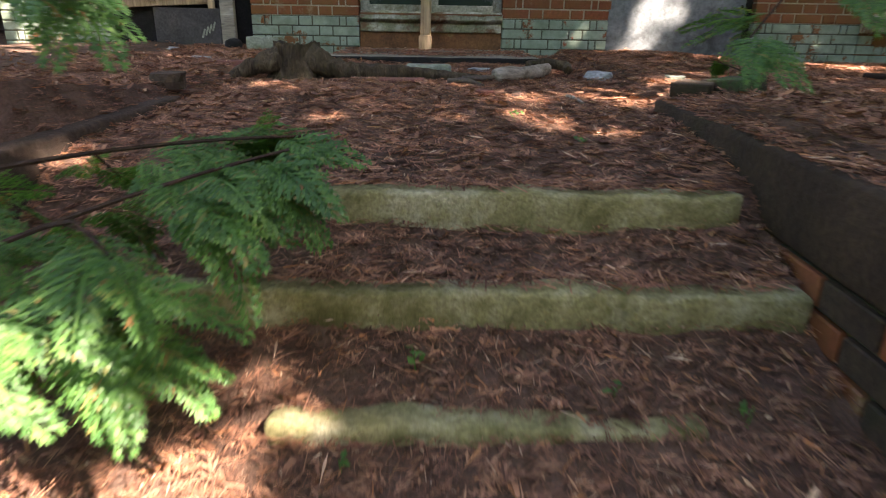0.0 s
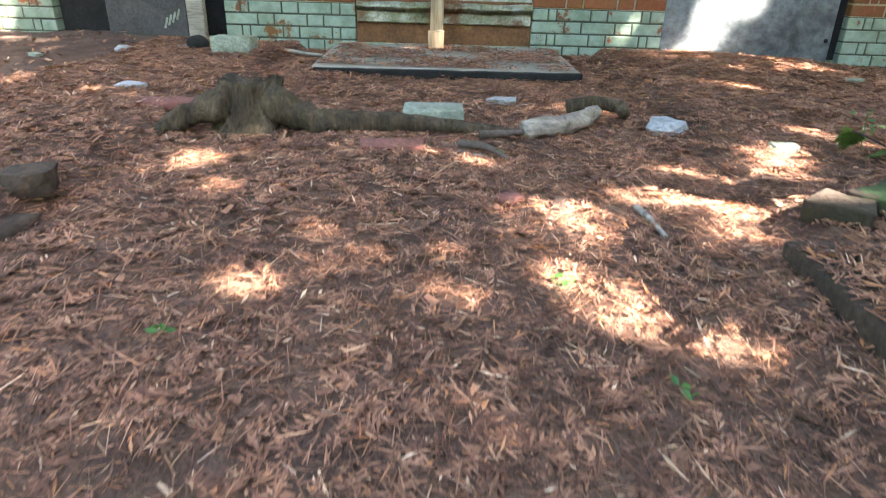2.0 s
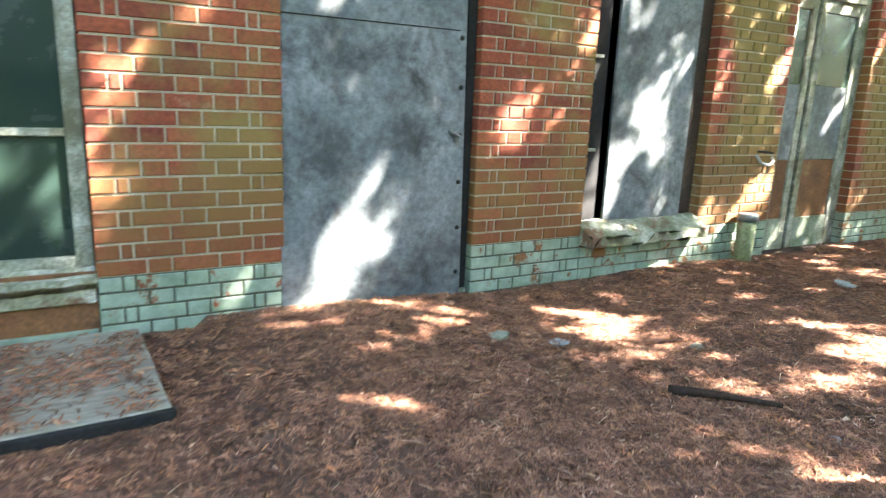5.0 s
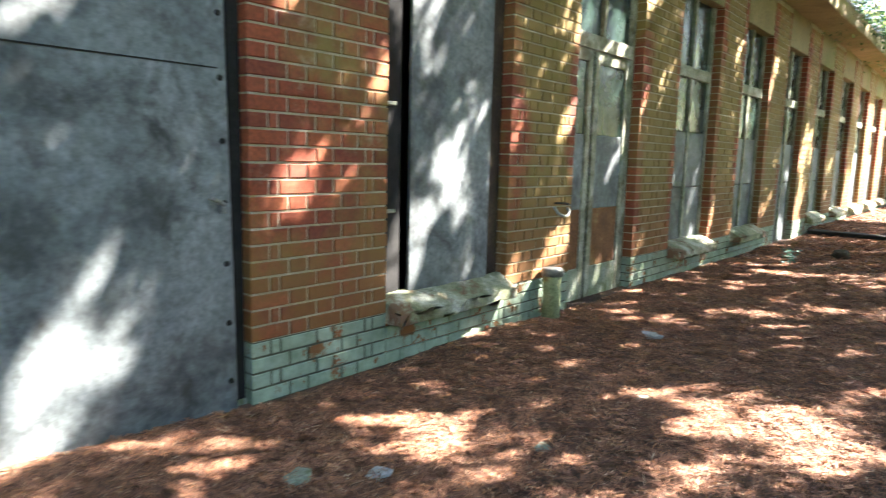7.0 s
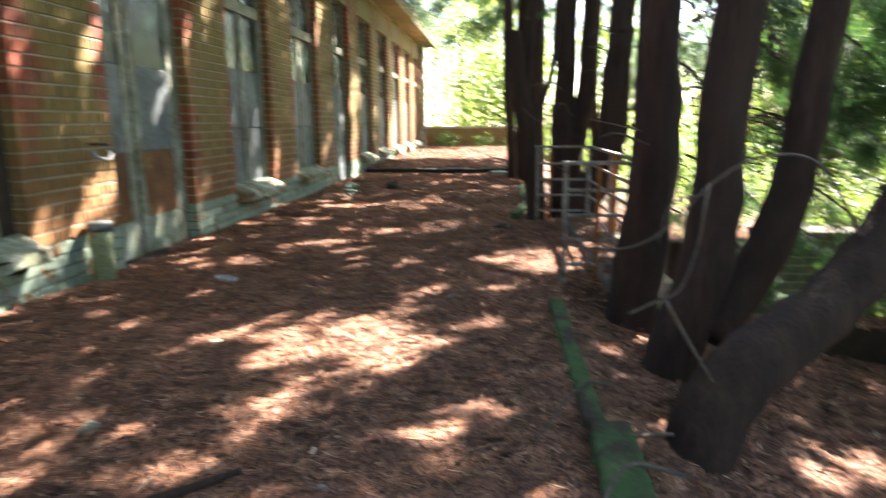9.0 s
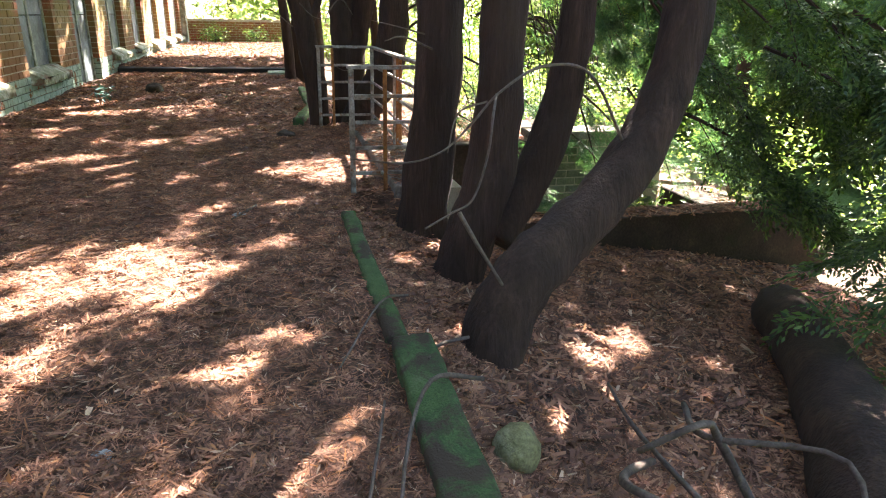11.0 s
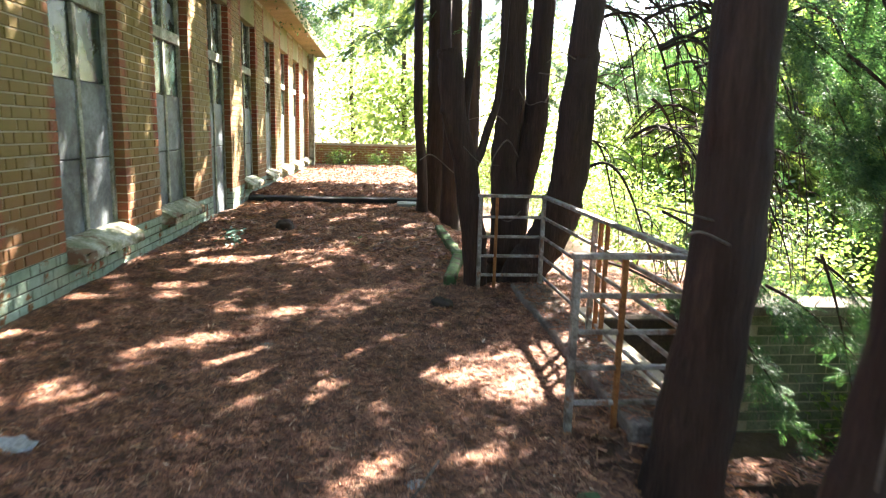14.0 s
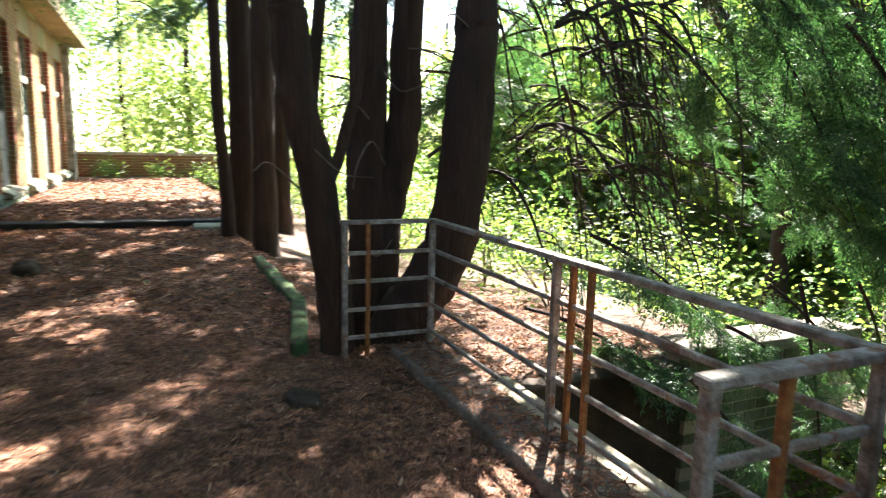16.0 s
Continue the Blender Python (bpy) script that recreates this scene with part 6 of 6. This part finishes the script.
stick([(5.35, 3.25, 0.02), (5.05, 3.38, 0.03)], 0.008, "thin dry fallen twig on the needles")
stick([(2.9, 2.0, -0.2), (2.6, 2.3, 0.02), (2.3, 2.3, 0.12), (2.0, 2.5, 0.06)], 0.014, "dry forked branch below the kerb")
stick([(3.3, 1.6, -0.3), (2.8, 1.9, -0.05), (2.5, 1.7, 0.05), (2.2, 1.9, -0.1)], 0.012, "dry forked branch below the kerb")

path = smooth_path([(2.3, 1.55, -0.32), (2.9, 1.15, -0.30), (3.5, 0.75, -0.34), (4.2, 0.35, -0.42)], 6)
v, f = tube(path, list(np.linspace(0.20, 0.15, len(path))), 18, 0.2, 2.2)
tagged(mesh_ob("fallen_log", v, f, M_BARK, None, "dark fallen cedar trunk lying below the kerb", True), category="log")
stick([(2.7, 1.75, -0.28), (2.75, 1.9, -0.02), (2.65, 2.05, 0.12), (2.7, 2.2, 0.02)], 0.015, "pale dead branch bent beside the kerb")
stick([(2.5, 1.9, -0.25), (2.9, 2.05, -0.1), (3.3, 1.95, -0.16)], 0.010, "pale dead branch lying in the needles")

# the flat board under the window, strewn with needles
board = thing("flat_board", "flat tar-edged board on the ground strewn with needles", "board", "", "", (-0.12, 5.37, 0.0))
o = part("sheet", slab(bmesh.new(), (-0.79, -0.50, 0.02), (0.79, 0.50, 0.055), 0.12, 0.006, 0.008), M_BOARD, board, "grey weathered sheet", True)
o = part("edge", slab(bmesh.new(), (-0.80, -0.535, 0.0), (0.80, -0.502, 0.052), 0.12, 0.004, 0.008), M_BLACK, board, "black tarred front edge", True)
board.matrix_basis = pose(-0.10, 5.38, 0.0, 0, 0, 2.0)
r = np.random.default_rng(9)
n = 5000
x, y = r.uniform(-0.86, 0.66, n), r.uniform(4.9, 5.85, n)
keep = np.sin(x * 7 + 2) * np.sin(y * 9) + r.normal(0, 0.5, n) > -0.2
x, y = x[keep], y[keep]
n = len(x)
strip = np.array([[-0.5, -0.5, 0], [-0.5, 0.5, 0], [0.05, 0.6, 0.10], [0.05, -0.6, 0.10], [0.5, 0.15, 0.02], [0.5, -0.15, 0.02]])
m = matrices(np.stack([x, y, np.full(n, 0.066)], -1), r.uniform(0, 6.28, n), r.normal(0, 0.15, n), r.normal(0, 0.3, n), np.ones(n))
m[:, :3, 0] *= 0.05
m[:, :3, 1] *= 0.007
m[:, :3, 2] *= 0.03
v, q = scatter((strip, np.array([[0, 3, 2, 1], [3, 5, 4, 2]])), m)
tagged(mesh_ob("board_litter", v, q, M_LITTER, None, "dry needles lying on the flat board"), category="litter", kind="stuff")

# prop under the eave
prop = thing("timber_prop", "rough pale timber prop standing before the window", "post", "", "", (-0.18, 5.74, 0.05))
boxed("post", (-0.045, -0.03, 0.0), (0.045, 0.03, 3.70), M_WOOD, prop, "", 0.004, None, 0.002).matrix_basis = pose(0, 0, 0.02, 0.0, 0.9, 0)
boxed("foot_block", (-0.055, -0.062, 0.0), (0.055, -0.032, 0.13), M_WOOD, prop, "short pale nailed offcut", 0.004, None, 0.002)
stick([(-1.72, 5.72, 0.03), (-1.2, 5.55, 0.035), (-0.92, 5.42, 0.03)], 0.022, "pale weathered lath beside the wall", M_BOARD, "lath")

# boarded opening at the far left
X0, X1B = R0 - PERIOD - OPEN_W, R0 - PERIOD
bo = thing("boarded_opening", "doorway closed with raw timber slats and tar paper", "barricade", "", "", (X0, FACE, 0))
inv = Matrix.Translation((-X0, -FACE, 0))
def bp_(nm, lo, hi, mat, lab="", turn=None):
    o = boxed(nm, lo, hi, mat, bo, lab, 0.004, turn, 0.003)
    o.matrix_parent_inverse = inv
bp_("tar_paper", (X0 + 0.02, FACE + 0.06, -0.05), (X1B - 0.24, FACE + 0.075, 3.2), M_BLACK, "black tar paper sheet")
for i in range(7):
    xa = X0 - 0.12 + i * 0.155
    bp_("slat", (xa, FACE - 0.05, 0.42 + 0.02 * (i % 3)), (xa + 0.105, FACE - 0.03, 1.7 + 0.05 * (i % 2)), M_WOOD, "raw yellow timber slat")
for z in (0.38, 1.2):
    bp_("crossbar", (X0 - 0.15, FACE - 0.028, z), (X1B - 0.32, FACE + 0.012, z + 0.09), M_WOOD, "raw timber crossbar", pose(0, 0, 0, 0, -3, 0))
bp_("tar_sheet", (X1B - 0.84, FACE - 0.075, 0.02), (X1B - 0.255, FACE - 0.062, 0.37), M_TAR, "torn grey-black tar paper with worn pale lettering")
for i in range(4):
    bp_("faded_mark", (X1B - 0.42 + 0.032 * i, FACE - 0.079, 0.12 + 0.02 * i), (X1B - 0.405 + 0.032 * i, FACE - 0.0755, 0.20 + 0.02 * i), M_CONC, "worn pale printed mark", pose(0, 0, 0, 0, 20, 0))
bp_("splinter", (X1B - 0.36, FACE - 0.06, 0.22), (X1B - 0.30, FACE - 0.035, 0.46), M_WOOD, "broken slat end")
bp_("post", (X1B - 0.25, FACE - 0.08, -0.05), (X1B - 0.13, FACE - 0.02, 3.3), M_BOARD, "grey weathered upright")
# a black sheet stands in for the darkness behind the upright
bp_("backing", (X1B - 0.26, FACE + 0.18, -0.05), (X1B - 0.0, FACE + 0.2, 3.2), M_BLACK, "near-black sheet painted for the dark void behind the upright")
blob("black_pot", (-1.74, 5.38), (0.075, 0.065, 0.05), M_BLACK, "overturned black pot with a pale rim", "pot", 0.1, 3.0)

# pipe stub and wall bracket
pp = thing("pipe_stub", "green painted iron pipe stub standing against the brick wall", "pipe", "", "", (5.50, 5.84, 0.0))
inv = Matrix.Translation((-5.50, -5.84, 0))
v, f = tube([(5.50, 5.84, -0.1), (5.50, 5.84, 0.33), (5.50, 5.84, 0.36)], [0.075, 0.075, 0.075], 18, 0.02)
o = mesh_ob("pipe", v, f, M_GREENPIPE, pp, "", True)
o.matrix_parent_inverse = inv
v, f = tube([(5.50, 5.84, 0.362), (5.50, 5.84, 0.41), (5.50, 5.84, 0.425)], [0.088, 0.088, 0.080], 18, 0.01)
o = mesh_ob("rim", v, f, M_METAL, o, "dark rusted pipe rim", True)
wb = thing("wall_bracket", "curved white metal bracket hanging on the brick wall", "bracket", "", "", (5.72, 5.94, 0.85))
inv = Matrix.Translation((-5.72, -5.94, -0.85))
v, f = tube(smooth_path([(5.62, 5.93, 0.92), (5.66, 5.90, 0.86), (5.74, 5.88, 0.84), (5.82, 5.90, 0.87), (5.84, 5.93, 0.90)], 5), [0.012] * 21, 8)
o = mesh_ob("hook", v, f, M_ROCK, wb, "", True)
o.matrix_parent_inverse = inv
v, f = tube(smooth_path([(5.63, 5.93, 0.95), (5.70, 5.89, 0.95), (5.80, 5.90, 0.94)], 5), [0.010] * 11, 8)
o = mesh_ob("clip", v, f, M_BLACK, wb, "black clip", True)
o.matrix_parent_inverse = inv


# seedlings
def seedling(x, y, h, n, seed, label="small bright green seedling sprouting from the needles", leaf=0.032, mat=None):
    r = np.random.default_rng(seed)
    z0 = ground_at(x, y)
    s = thing("seedling", label, "seedling", "seedlings", "", (x, y, z0))
    inv = Matrix.Translation((-x, -y, -z0))
    tip = (x + r.normal(0, 0.02), y + r.normal(0, 0.02), z0 + h)
    v, f = tube([(x, y, z0 - 0.01), tip], [0.002, 0.0015], 5)
    o = mesh_ob("stem", v, f, mat or M_CEDAR_L, s)
    o.matrix_parent_inverse = inv
    ps = np.stack([x + r.normal(0, h * 0.2, n), y + r.normal(0, h * 0.2, n), z0 + h * r.uniform(0.5, 1.05, n)], -1)
    v, f = scatter((quad_leaf(1.0, 0.5), np.array([[0, 1, 2, 3]])), matrices(ps, r.uniform(0, 6.28, n), r.normal(0.1, 0.3, n), r.normal(0, 0.4, n), r.uniform(0.7, 1.2, n) * leaf))
    o = mesh_ob("leaves", v, f, mat or M_CEDAR_L, s)
    o.matrix_parent_inverse = inv


for i, (x, y, h, n) in enumerate(((-0.05, 1.09, 0.06, 8), (0.36, 1.02, 0.03, 3), (0.62, 0.96, 0.05, 4), (-0.55, 2.1, 0.03, 4), (0.28, 2.35, 0.03, 3), (0.45, 2.0, 0.03, 3), (0.18, 3.3, 0.03, 3), (-0.18, 0.86, 0.03, 3), (1.5, 3.38, 0.14, 14), (1.62, 3.3, 0.16, 16), (1.75, 3.2, 0.12, 12), (1.45, 3.0, 0.10, 8), (10.9, 3.75, 0.05, 8), (0.62, 1.25, 0.04, 4))):
    seedling(x, y, h, n, 600 + i)
seedling(9.85, 5.05, 0.26, 60, 640, "small blue-green plant growing out of the needles", 0.07, M_TEAL)
